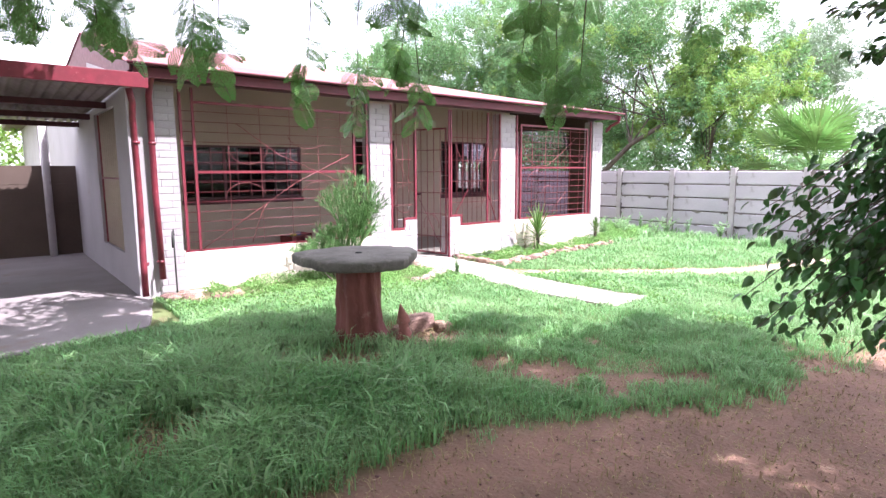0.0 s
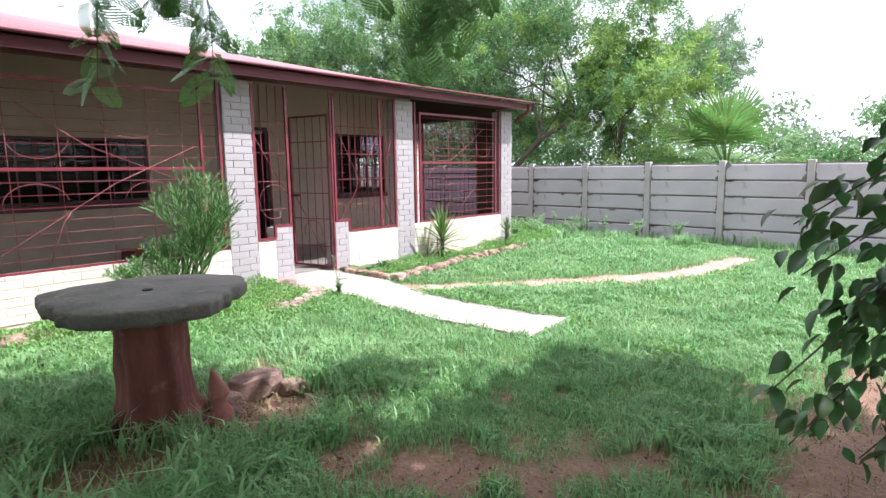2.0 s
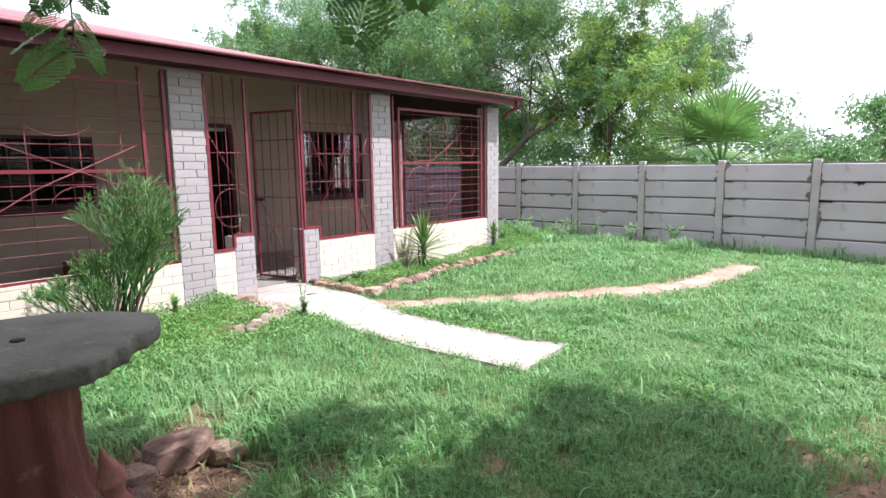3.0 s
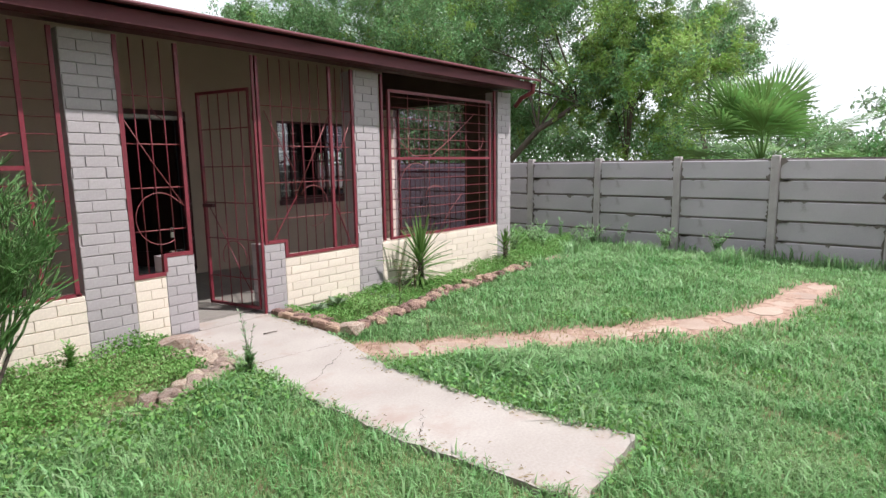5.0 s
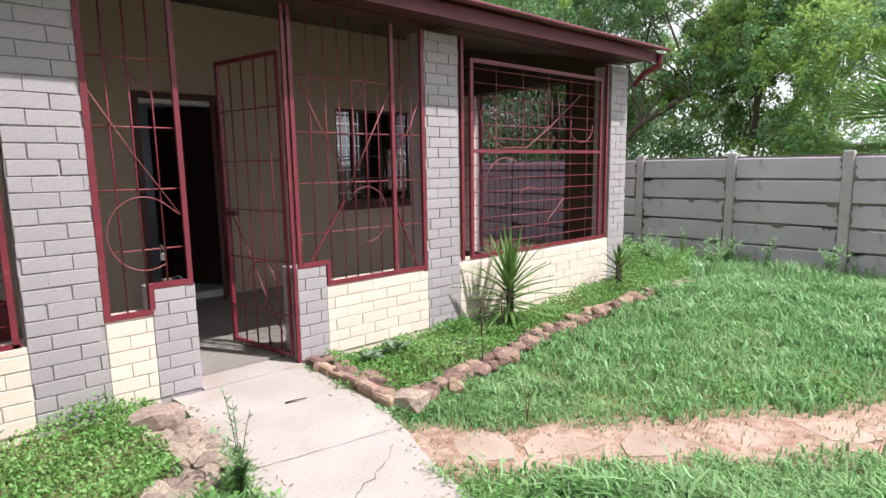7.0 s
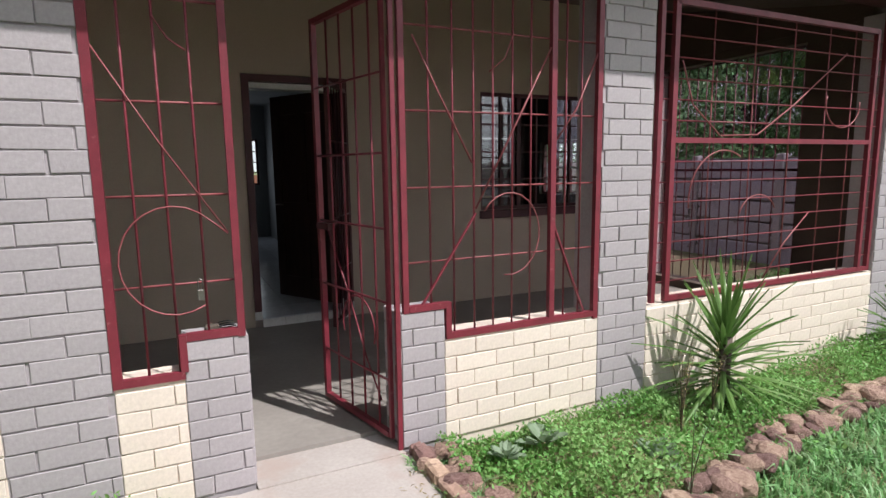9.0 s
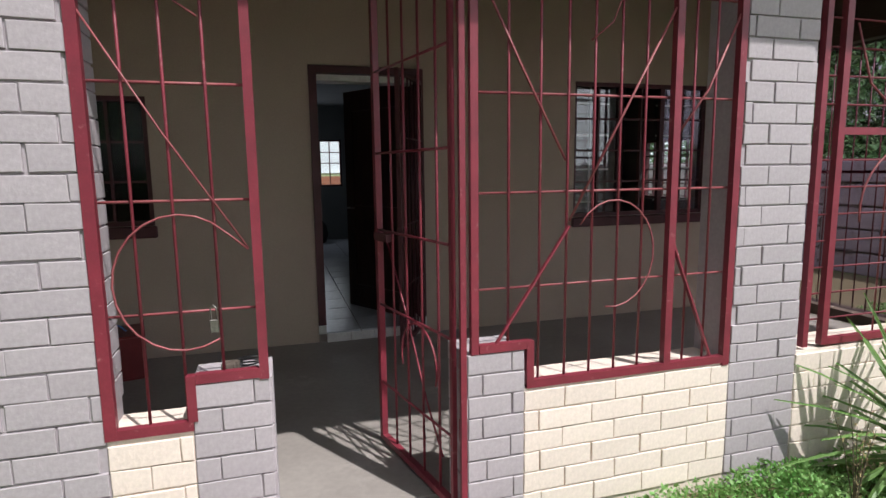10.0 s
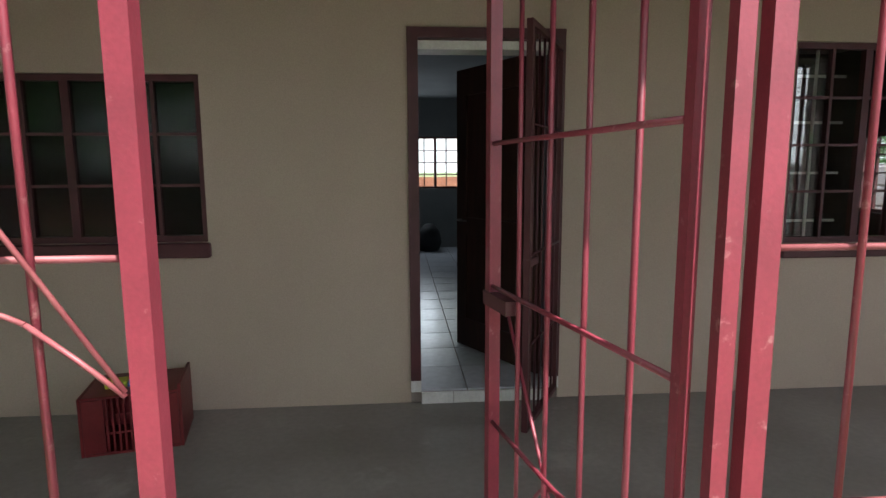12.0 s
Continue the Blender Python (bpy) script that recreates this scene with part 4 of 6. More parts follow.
def cracks():
    th = tagged(new("path_cracks"), "dark hairline cracks across the concrete path", "crack", kind="stuff")
    rng = random.Random(5)
    bm = bmesh.new()
    for a, b in (((5.43, 5.83), (6.33, 5.68)), ((5.40, 5.1), (6.12, 5.55)), ((5.7, 4.3), (5.42, 4.05))):
        prev = None
        n = 16
        for i in range(n + 1):
            x = a[0] + (b[0] - a[0]) * i / n + rng.uniform(-0.012, 0.012)
            y = a[1] + (b[1] - a[1]) * i / n + rng.uniform(-0.02, 0.02) * (0.25 if a[1] > 5.8 else 1)
            w = rng.uniform(0.0008, 0.0032)
            cur = (bm.verts.new((x, y - w, 0.0012)), bm.verts.new((x, y + w, 0.0012)))
            if prev:
                bm.faces.new((prev[0], cur[0], cur[1], prev[1]))
            prev = cur
    bm.to_mesh(me := bpy.data.meshes.new("path_cracks"))
    bm.free()
    me.materials.append(M["black"])
    o = new("crack_lines", me)
    o.parent = th


cracks()


# ---- stones ----
def stone_meshes():
    out = []
    for k in range(6):
        rng = random.Random(40 + k)
        bm = bmesh.new()
        bmesh.ops.create_icosphere(bm, subdivisions=2, radius=1)
        for v in bm.verts:
            n = noise.noise(v.co * 1.3 + Vector((k * 7, 0, 0)))
            v.co *= 1 + 0.35 * n + rng.uniform(-0.05, 0.05)
            v.co = Vector((max(-0.8, min(0.85, v.co.x)), max(-0.8, min(0.8, v.co.y)), max(-0.7, min(0.75, v.co.z))))
        me = mesh_of(bm, "stone")
        me.materials.append(M["stone"])
        out.append(me)
    return out


STONES = stone_meshes()


def stone_row(name, pts, step, size, label, rows=1, seed=1, zoff=0.0, mt="stone"):
    th = tagged(new(name), label, "stone edging")
    rng = random.Random(seed)
    shapes = [m.copy() for m in STONES] if mt != "stone" else STONES
    for m in shapes:
        m.materials[0] = M[mt]
    for (ax, ay), (bx, by) in zip(pts, pts[1:]):
        L = math.hypot(bx - ax, by - ay)
        n = max(1, int(L / step))
        for i in range(n):
            for r in range(rows):
                t = (i + rng.uniform(0.2, 0.8)) / n
                x, y = ax + (bx - ax) * t, ay + (by - ay) * t
                s = size * rng.uniform(0.6, 1.25)
                off = (r - (rows - 1) / 2) * size * 1.35
                x += -(by - ay) / L * off + rng.uniform(-0.035, 0.035)
                y += (bx - ax) / L * off + rng.uniform(-0.035, 0.035)
                o = part("stone", rng.choice(shapes), None, th)
                o.matrix_world = pose(x, y, float(gz(x, y)) + s * 0.35 + zoff, rng.uniform(-20, 20), rng.uniform(-20, 20), rng.uniform(0, 360)) @ Matrix.Diagonal((s * rng.uniform(0.8, 1.3), s, s * rng.uniform(0.55, 0.85), 1))


stone_row("bed_edging", [(6.47, 6.92), (6.46, 6.4), (6.45, 6.02), (6.75, 5.95), (7.3, 6.05), (8.2, 6.25), (9.2, 6.4), (10.3, 6.45), (11.4, 6.45)], 0.075, 0.068, "rough reddish field stones edging the flower bed by the path", 2, 3, 0.03)
stone_row("bed_edging", [(5.29, 6.6), (5.34, 6.3), (5.3, 5.95), (5.0, 5.78), (4.7, 5.68)], 0.055, 0.06, "pale broken rubble and mortar edging the small bed", 3, 8, 0.0, "pale_stone")
stone_row("bed_edging", [(4.75, 5.7), (4.4, 5.6), (4.0, 5.55)], 0.1, 0.05, "rough reddish field stones half buried in weeds", 2, 9, -0.01)
stone_row("corner_rubble", [(1.75, 6.85), (2.0, 6.55), (2.4, 6.5), (2.7, 6.62)], 0.12, 0.09, "broken stones at the corner of the house", 2, 5, -0.01)
kerb = tagged(new("kerb"), "low broken kerb of dark brown stone along the path", "kerb", kind="structure")
rk = random.Random(77)
yk = 5.93
while yk < 6.95:
    dk = rk.uniform(0.1, 0.2)
    bm = bmesh.new()
    box(bm, -0.035, 0.035, 0.0, min(dk, 6.98 - yk) - 0.008, -0.08, 0.055 + rk.uniform(-0.012, 0.014), None, 0.012)
    for v in bm.verts:
        v.co += Vector((rk.uniform(-1, 1), rk.uniform(-1, 1), rk.uniform(-1, 1))) * 0.005
    o = part("kerb_stone", bm, M["stone"], kerb)
    o.matrix_world = pose(6.385, yk, 0, 0, 0, rk.uniform(-3, 3))
    yk += dk
for x, y, s, mt, lb in ((3.24, 3.78, 0.16, "stone", "rough brown rock lying on bare soil by the table"), (3.42, 3.66, 0.1, "stone", "rough brown rock lying on bare soil by the table"), (3.0, 3.72, 0.1, "stone", "rough brown rock lying on bare soil by the table"),
                        (2.95, 3.56, 0.07, "stone", "small brown rock beside the table leg"), (6.49, 5.92, 0.12, "pale_stone", "large pale grey corner stone of the bed edging"), (5.27, 6.66, 0.15, "pale_stone", "large pale brown block against the grey brick pier")):
    me = STONES[int(s * 100) % 6].copy()
    me.materials[0] = M[mt]
    o = part("rock", me, None, None, lb, "rock", "garden rocks")
    o.matrix_world = pose(x, y, float(gz(x, y)) + s * 0.4, 5, 8, s * 900) @ Matrix.Diagonal((s * 1.25, s, s * 0.75, 1))


def flagstones():
    th = tagged(new("flagstone_path"), "flat pale stones set in a dirt track across the lawn", "path", kind="structure")
    rng = random.Random(12)
    d = 0.3
    total = [math.hypot(b[0] - a[0], b[1] - a[1]) for a, b in zip(FLAGS, FLAGS[1:])]
    s = 0.25
    while s < sum(total) - 0.1:
        r = s
        for (a, b), L in zip(zip(FLAGS, FLAGS[1:]), total):
            if r <= L:
                x, y = a[0] + (b[0] - a[0]) * r / L, a[1] + (b[1] - a[1]) * r / L
                ang = math.atan2(b[1] - a[1], b[0] - a[0])
                break
            r -= L
        bm = bmesh.new()
        n = 8
        rad = [rng.uniform(0.6, 1.2) for _ in range(n)]
        zz = float(gz(x, y)) + 0.004
        pts = []
        for i in range(n):
            q = 2 * math.pi * i / n
            u, w = math.cos(q) * rad[i] * 0.22, math.sin(q) * rad[i] * 0.17
            pts.append((x + u * math.cos(ang) - w * math.sin(ang), y + u * math.sin(ang) + w * math.cos(ang)))
        top = [bm.verts.new((p[0], p[1], zz + rng.uniform(-0.007, 0.007))) for p in pts]
        bot = [bm.verts.new((x + (p[0] - x) * 1.08, y + (p[1] - y) * 1.08, zz - 0.05)) for p in pts]
        bm.faces.new(top)
        for i in range(n):
            bm.faces.new((top[i], bot[i], bot[(i + 1) % n], top[(i + 1) % n]))
        part("flagstone", bm, M["flag"], th)
        s += rng.uniform(0.42, 0.62)


flagstones()


# ---- garden table ----
def garden_table():
    x, y = 2.64, 3.83
    z0 = -0.01
    th = thing("garden_table", (x, y, z0), "round weathered concrete garden table on a red trunk-like leg", "table")
    rng = random.Random(3)
    ph = [rng.uniform(0, 6) for _ in range(6)]
    bm = bmesh.new()

    def leg_wob(a, z):
        return 1 + 0.05 * math.sin(a * 2 * math.pi * 5 + ph[0]) + 0.04 * math.sin(a * 2 * math.pi * 11 + ph[1] + z * 4) + 0.03 * math.sin(z * 17 + math.sin(a * 2 * math.pi) * 3) + 0.035 * noise.noise(Vector((math.cos(a * 6.283) * 3, math.sin(a * 6.283) * 3, z * 5))) + 0.02 * noise.noise(Vector((math.cos(a * 6.283) * 9, math.sin(a * 6.283) * 9, z * 9)))
    lathe(bm, [(0.31, -0.03), (0.255, 0.04), (0.22, 0.1), (0.20, 0.16), (0.195, 0.22), (0.19, 0.28), (0.192, 0.34), (0.187, 0.4), (0.19, 0.46), (0.185, 0.52), (0.188, 0.58), (0.186, 0.64), (0.195, 0.71)], (0, 0, 0), 80, leg_wob)
    part("leg", bm, M["table_leg"], th, "red painted trunk-like leg")

    def top_wob(a, z):
        q = a * 2 * math.pi
        return 1 + 0.06 * math.sin(q * 3 + 1) + 0.045 * math.sin(q * 5 + 2) + 0.016 * math.sin(q * 13 + 1) + (0.014 * math.sin(q * 27 + 3 * math.sin(q * 4)) + 0.013 * math.sin(q * 47 + z * 30)) * (1 if z < 0.785 else 0.35)
    bm = bmesh.new()
    lathe(bm, [(0.44, 0.700), (0.505, 0.704), (0.515, 0.725), (0.518, 0.772), (0.508, 0.788), (0.30, 0.793), (0.05, 0.79)], (0, 0, 0), 120, top_wob)
    part("tabletop", bm, M["table_top"], th, "weathered grey tabletop with a bark-like rim")
    bm = bmesh.new()
    lathe(bm, [(0.028, 0.7905), (0.028, 0.797), (0.02, 0.799)], (0, 0, 0), 12)
    part("hole_plug", bm, M["black"], th)


garden_table()


def gnome():
    x, y = 2.83, 3.40
    bm = bmesh.new()
    lathe(bm, [(0.072, 0), (0.078, 0.02), (0.072, 0.06), (0.062, 0.11), (0.05, 0.145), (0.043, 0.155), (0.047, 0.17), (0.046, 0.19), (0.062, 0.196), (0.060, 0.215), (0.048, 0.245), (0.034, 0.275), (0.018, 0.31), (0.005, 0.335)], (0, 0, 0), 28,
          lambda a, z: 1 + 0.14 * math.cos(a * 2 * math.pi * 2) * (1 if z < 0.14 else 0.15) + 0.04 * math.sin(a * 2 * math.pi * 3 + z * 60) + 0.05 * noise.noise(Vector((a * 9, z * 30, 2))))
    for sx in (-1, 1):
        tube(bm, [(sx * 0.06, 0, 0.135), (sx * 0.078, -0.02, 0.09), (sx * 0.035, -0.07, 0.075)], 0.017, 8, 0.013)
        tube(bm, [(sx * 0.03, -0.03, 0.01), (sx * 0.034, -0.095, 0.014)], 0.024, 8, 0.02)
    for v in bm.verts:
        if v.co.z > 0.25:
            v.co.x += (v.co.z - 0.25) * 0.25
    o = part("garden_gnome", bm, M["terracotta"], None, "small worn terracotta gnome figure beside the table leg", "statue")
    o.matrix_world = pose(x, y, float(gz(x, y)) - 0.015, 3, 4, 200) @ Matrix.Diagonal((0.92, 0.92, 1.2, 1))


gnome()

# ---- fence ----
def fence():
    panel = bmesh.new()
    box(panel, -0.03, 0.015, -0.685, 0.685, 0.0, 0.272, None, 0.01)
    # recessed strip coloured dark: joint dirt plus the lip's shadow
    for f in box(panel, 0.002, 0.015, -0.685, 0.685, 0.262, 0.299):
        f.material_index = 1
    pm = mesh_of(panel, "panel")
    pm.materials.append(M["precast"])
    pm.materials.append(M["joint_dirt_shadow"])
    post = bmesh.new()
    box(post, -0.065, 0.065, -0.06, 0.06, -0.3, 1.64, None, 0.012)
    qm = mesh_of(post, "post")
    qm.materials.append(M["post"])
    th = tagged(new("boundary_fence"), "grey precast concrete panel fence with posts along the lawn", "fence", kind="structure")
    rng = random.Random(2)
    y0 = 8.41 - 1.49 * 9
    for i in range(14):
        y = y0 + 1.49 * i
        o = part("post", qm, None, th)
        o.matrix_world = pose(13.5, y, -0.11, rng.uniform(-0.5, 0.5), 0, 0)
        for j in range(5):
            o = part("panel", pm, None, th)
            o.matrix_world = pose(13.5 + rng.uniform(-0.006, 0.006), y + 0.745, -0.13 + j * 0.322, rng.uniform(-0.25, 0.25), rng.uniform(-1.2, 1.2), 0) @ Matrix.Diagonal((1, 1, 1.075, 1))


fence()


def fence_stains():
    rng = random.Random(31)
    bm = bmesh.new()
    for i in range(13):
        for j in range(1, 5):
            for _ in range(rng.choice((2, 3, 4))):
                e = rng.choice((0.14, 1.35, 1.3, rng.uniform(0.2, 1.3)))
                y = 8.41 - 1.49 * 9 + 1.49 * i + e + rng.uniform(-0.06, 0.06)
                z = -0.13 + j * 0.322 - rng.uniform(0.0, 0.012)
                w, h = rng.uniform(0.08, 0.34), rng.uniform(0.02, 0.075)
                n = 7
                top = [bm.verts.new((13.462, y + w * (k / n - 0.5), z + rng.uniform(-0.002, 0.004))) for k in range(n + 1)]
                low = [bm.verts.new((13.462, y + w * (k / n - 0.5), z - 0.004 - h * math.sin(math.pi * k / n) * rng.uniform(0.2, 1))) for k in range(n + 1)]
                for k in range(n):
                    bm.faces.new((top[k], top[k + 1], low[k + 1], low[k]))
    for i in range(14):
        for side in (-1, 1):
            y = 8.41 - 1.49 * 9 + 1.49 * i + side * 0.062
            cur, z = None, -0.05
            while z < 1.5:
                w = side * max(0.004, rng.gauss(0.022, 0.024))
                nxt = (bm.verts.new((13.4645, y, z)), bm.verts.new((13.4645, y + w, z)))
                if cur:
                    bm.faces.new((cur[0], cur[1], nxt[1], nxt[0]))
                cur = nxt
                z += rng.uniform(0.025, 0.07)
    part("fence_stain", bm, M["joint_dirt_shadow"], None, "dark damp stains and crumbled mortar under the panel joints", "stain", kind="stuff")


fence_stains()

# unseen wall, added to close the garden and cut low sky light
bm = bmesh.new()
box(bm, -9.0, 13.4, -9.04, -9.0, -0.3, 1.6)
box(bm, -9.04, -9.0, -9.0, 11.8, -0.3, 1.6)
structure("wall_south", bm, M["shade_toned_precast"], None, "plain precast boundary wall added out of view to close the garden", "wall")

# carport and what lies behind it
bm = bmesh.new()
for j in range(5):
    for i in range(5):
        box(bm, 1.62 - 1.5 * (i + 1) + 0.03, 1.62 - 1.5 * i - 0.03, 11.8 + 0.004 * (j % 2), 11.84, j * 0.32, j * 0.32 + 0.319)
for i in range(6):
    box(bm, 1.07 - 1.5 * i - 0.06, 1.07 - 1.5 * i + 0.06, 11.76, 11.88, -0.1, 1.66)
structure("wall_back", bm, M["shade_toned_precast"], None, "precast panel wall behind the carport, its shade put into the dark brown", "wall")


def carport():
    th = thing("carport", (0, 0, 0), "open carport with a red front beam and corrugated sheet roof", "carport")
    bm = bmesh.new()
    box(bm, -4.5, 1.68, 6.62, 6.69, 2.40, 2.56, None, 0.005)
    part("front_beam", bm, M["red"], th, "red painted steel front beam")
    for y, z in ((8.2, 2.38), (9.6, 2.34), (10.8, 2.3)):
        bm = bmesh.new()
        box(bm, -4.5, 1.5, y - 0.035, y + 0.035, z - 0.08, z, None, 0.004)
        part("purlin", bm, M["maroon"], th, "dark timber purlin")
    v, q = corrugated(-4.6, 1.5, 6.7, 2.48, 11.2, 2.33, 0.12, 0.02)
    part("roof_sheet", raw_mesh("roof_sheet", v, 4, q, M["zinc"]), M["zinc"], th, "weathered corrugated roof sheet")
    for x, y in ((-4.4, 6.66), (-4.4, 10.8)):
        bm = bmesh.new()
        tube(bm, [(x, y, 0), (x, y, 2.3)], 0.04, 10)
        part("post", bm, M["red"], th)
    bm = bmesh.new()
    tube(bm, [(1.05, 11.6, 0.0), (1.05, 11.6, 2.3)], 0.06, 10)
    part("post", bm, M["post"], th, "pale timber post")


carport()
for pts, lab in (([(1.50, 6.72, 2.40), (1.53, 6.74, 2.25), (1.54, 6.85, 2.1), (1.55, 6.85, 1.2), (1.53, 6.8, 0.4), (1.52, 6.75, 0.05)], "dented red downpipe at the carport corner"),
                 ([(1.76, 6.72, 2.62), (1.75, 6.84, 2.5), (1.74, 6.93, 2.35), (1.74, 6.94, 1.2), (1.76, 6.94, 0.2)], "round red downpipe fixed to the corner pillar")):
    dp = thing("downpipe", (0, 0, 0), lab, "downpipe")
    bm = bmesh.new()
    tube(bm, pts, 0.036, 12)
    part("pipe", bm, M["red"], dp)
    for z in (0.4, 1.8):
        bm = bmesh.new()
        tube(bm, [(pts[3][0] + 0.005, pts[3][1] - 0.002, z), (pts[3][0] + 0.005, pts[3][1] - 0.002, z + 0.03)], 0.043, 12)
        part("bracket", bm, M["red"], dp)
dp = thing("downpipe", (0, 0, 0), "short red rainwater spout at the far end of the eave", "downpipe")
bm = bmesh.new()
tube(bm, [(10.74, 6.66, 2.62), (10.74, 6.68, 2.5), (10.7, 6.85, 2.42), (10.68, 6.95, 2.3)], 0.033, 10)
part("pipe", bm, M["red"], dp)
tap = thing("garden_tap", (1.87, 6.78, 0), "thin black garden tap pipe standing by the pillar", "tap")
bm = bmesh.new()
tube(bm, [(0, 0, -0.1), (0, 0.01, 0.5), (0.0, 0.0, 0.75)], 0.01, 8)
part("pipe", bm, M["wire"], tap)
bm = bmesh.new()
tube(bm, [(0, 0, 0.75), (-0.01, -0.03, 0.8), (-0.03, -0.08, 0.78), (-0.04, -0.1, 0.72), (-0.04, -0.1, 0.6)], 0.012, 8)
part("hose_end", bm, M["wire"], tap)

# neighbour's house beyond the carport
nb = thing("neighbour_house", (0, 0, 0), "pale plastered house with a brown eave beyond the back wall", "house")
bm = bmesh.new()
wall_with_holes(bm, 1.4, 6.0, 0, 2.9, 17.6, 17.8, [(1.75, 2.1, 1.3, 2.2)])
box(bm, 1.4, 1.6, 17.8, 24, 0, 2.9)
part("wall", bm, M["shade_toned_plaster"], nb)
bm = bmesh.new()
box(bm, 0.9, 6.5, 17.1, 24.5, 2.9, 3.05)
part("roof", bm, M["maroon"], nb)
bm = bmesh.new()
box(bm, 1.75, 2.1, 17.66, 17.7, 1.3, 2.2)
part("window", bm, M["black"], nb)
bm = bmesh.new()
box(bm, 3, 12, 21.5, 21.7, -0.1, 1.25)
structure("wall_yard", bm, M["brick_face"], None, "reddish face brick yard wall behind the house", "wall")


# ---- plants ----
def leaf_cloud(rng, centres, radii, counts, size, droop=0.3, aspect=0.45, shell=0.5):
    """Leaves as folded diamonds scattered in ellipsoid clumps. Returns verts and triangle corners."""
    P = []
    for c, r, n in zip(centres, radii, counts):
        d = rng.normal(size=(n, 3))
        d /= np.linalg.norm(d, axis=1, keepdims=True)
        k = rng.random(n) ** shell
        P.append(np.asarray(c) + d * k[:, None] * np.asarray(r))
    P = np.concatenate(P)
    return leaves_at(rng, P, size, droop, aspect)


def leaves_at(rng, P, size, droop=0.3, aspect=0.45, dirs=None):
    n = len(P)
    d = rng.normal(size=(n, 3)) if dirs is None else dirs + 0.4 * rng.normal(size=(n, 3))
    d[:, 2] -= droop
    d /= np.linalg.norm(d, axis=1, keepdims=True)
    u = np.cross(d, rng.normal(size=(n, 3)))
    u /= np.linalg.norm(u, axis=1, keepdims=True) + 1e-9
    w = np.cross(d, u)
    s = size * rng.uniform(0.6, 1.3, n)[:, None]
    a = P
    b = P + d * s * 0.45 + u * s * aspect * 0.5 + w * s * 0.1
    c = P + d * s
    e = P + d * s * 0.45 - u * s * aspect * 0.5 + w * s * 0.1
    V = np.stack([a, b, c, e], 1).reshape(-1, 3)
    i = np.arange(n)[:, None] * 4
    q = np.concatenate([i, i + 1, i + 2, i, i + 2, i + 3], 1).ravel()
    return V, q


def limbs(bm, rng, base, tips, r0, bend=0.15):
    """Tapered limbs from a base to the tips, forking from one another."""
    base = Vector(base)
    for t in tips:
        t = Vector(t)
        mid = base.lerp(t, 0.5) + Vector(rng.normal(size=3)) * (t - base).length * bend * 0.5
        mid.z += 0.08 * (t - base).length
        pts = [base, base.lerp(mid, 0.6), mid, mid.lerp(t, 0.5) + Vector(rng.normal(size=3)) * 0.05 * (t - base).length, t]
        tube(bm, pts, r0 * 0.8, 6, r0 * 0.12, caps=False)
        for k in range(3):
            s = pts[2].lerp(t, rng.uniform(0.1, 0.8))
            e = s + Vector(rng.normal(size=3)) * 0.22 * (t - base).length
            tube(bm, [s, s.lerp(e, 0.5) + Vector((0, 0, 0.05)), e], r0 * 0.3, 4, r0 * 0.08, caps=False)


def tree(name, base, trunk_pts, clumps, leaf, size, r0, label, seed, per=900, droop=0.3, aspect=0.45, leaf2=None, mix=0.0):
    rng = np.random.default_rng(seed)
    th = thing(name, (0, 0, 0), label, "tree")
    bm = bmesh.new()
    for tp in trunk_pts:
        tube(bm, tp, r0, 8, r0 * 0.6, caps=False)
        near = sorted((c[:3] for c in clumps if 1.2 < (Vector(c[:3]) - Vector(tp[-1])).length < 5.5), key=lambda c: abs(math.sin(c[0] * 7 + c[1] * 3)))
        limbs(bm, rng, tp[-1], near[:7], r0 * 0.4)
        limbs(bm, rng, tp[-2], near[7:12], r0 * 0.35)
    part("trunk", bm, M["bark"], th)
    sub, rad, cnt, kind = [], [], [], []
    for cx, cy, cz, r in clumps:
        for _ in range(20):
            d = rng.normal(size=3)
            d /= np.linalg.norm(d)
            sub.append(np.array((cx, cy, cz)) + d * r * rng.uniform(0.3, 1.25) * np.array((1, 1, 0.9)))
            q = r * rng.uniform(0.16, 0.42)
            rad.append((q, q, q * rng.uniform(0.7, 1.5)))
            cnt.append(int(per / 20))
            kind.append(rng.random() < mix)
    kind = np.array(kind)
    for flag, mt in ((False, leaf), (True, leaf2)):
        idx = [i for i in range(len(sub)) if kind[i] == flag]
        if not idx or not mt:
            continue
        V, q = leaf_cloud(rng, [sub[i] for i in idx], [rad[i] for i in idx], [cnt[i] for i in idx], size, droop, aspect)
        part("crown", raw_mesh("crown", V, 3, q, M[mt]), None, th, kind="")
    return th


def clumps_in(rng, c, r, n, size, low=1.6):
    out = []
    for _ in range(n):
        d = rng.normal(size=3)
        d /= np.linalg.norm(d)
        k = rng.uniform(0.3, 1.0)
        out.append((c[0] + d[0] * r[0] * k, c[1] + d[1] * r[1] * k, max(c[2] + d[2] * r[2] * k, low + rng.uniform(0, 0.6)), size * rng.uniform(0.7, 1.2)))
    return out


rg = np.random.default_rng(11)
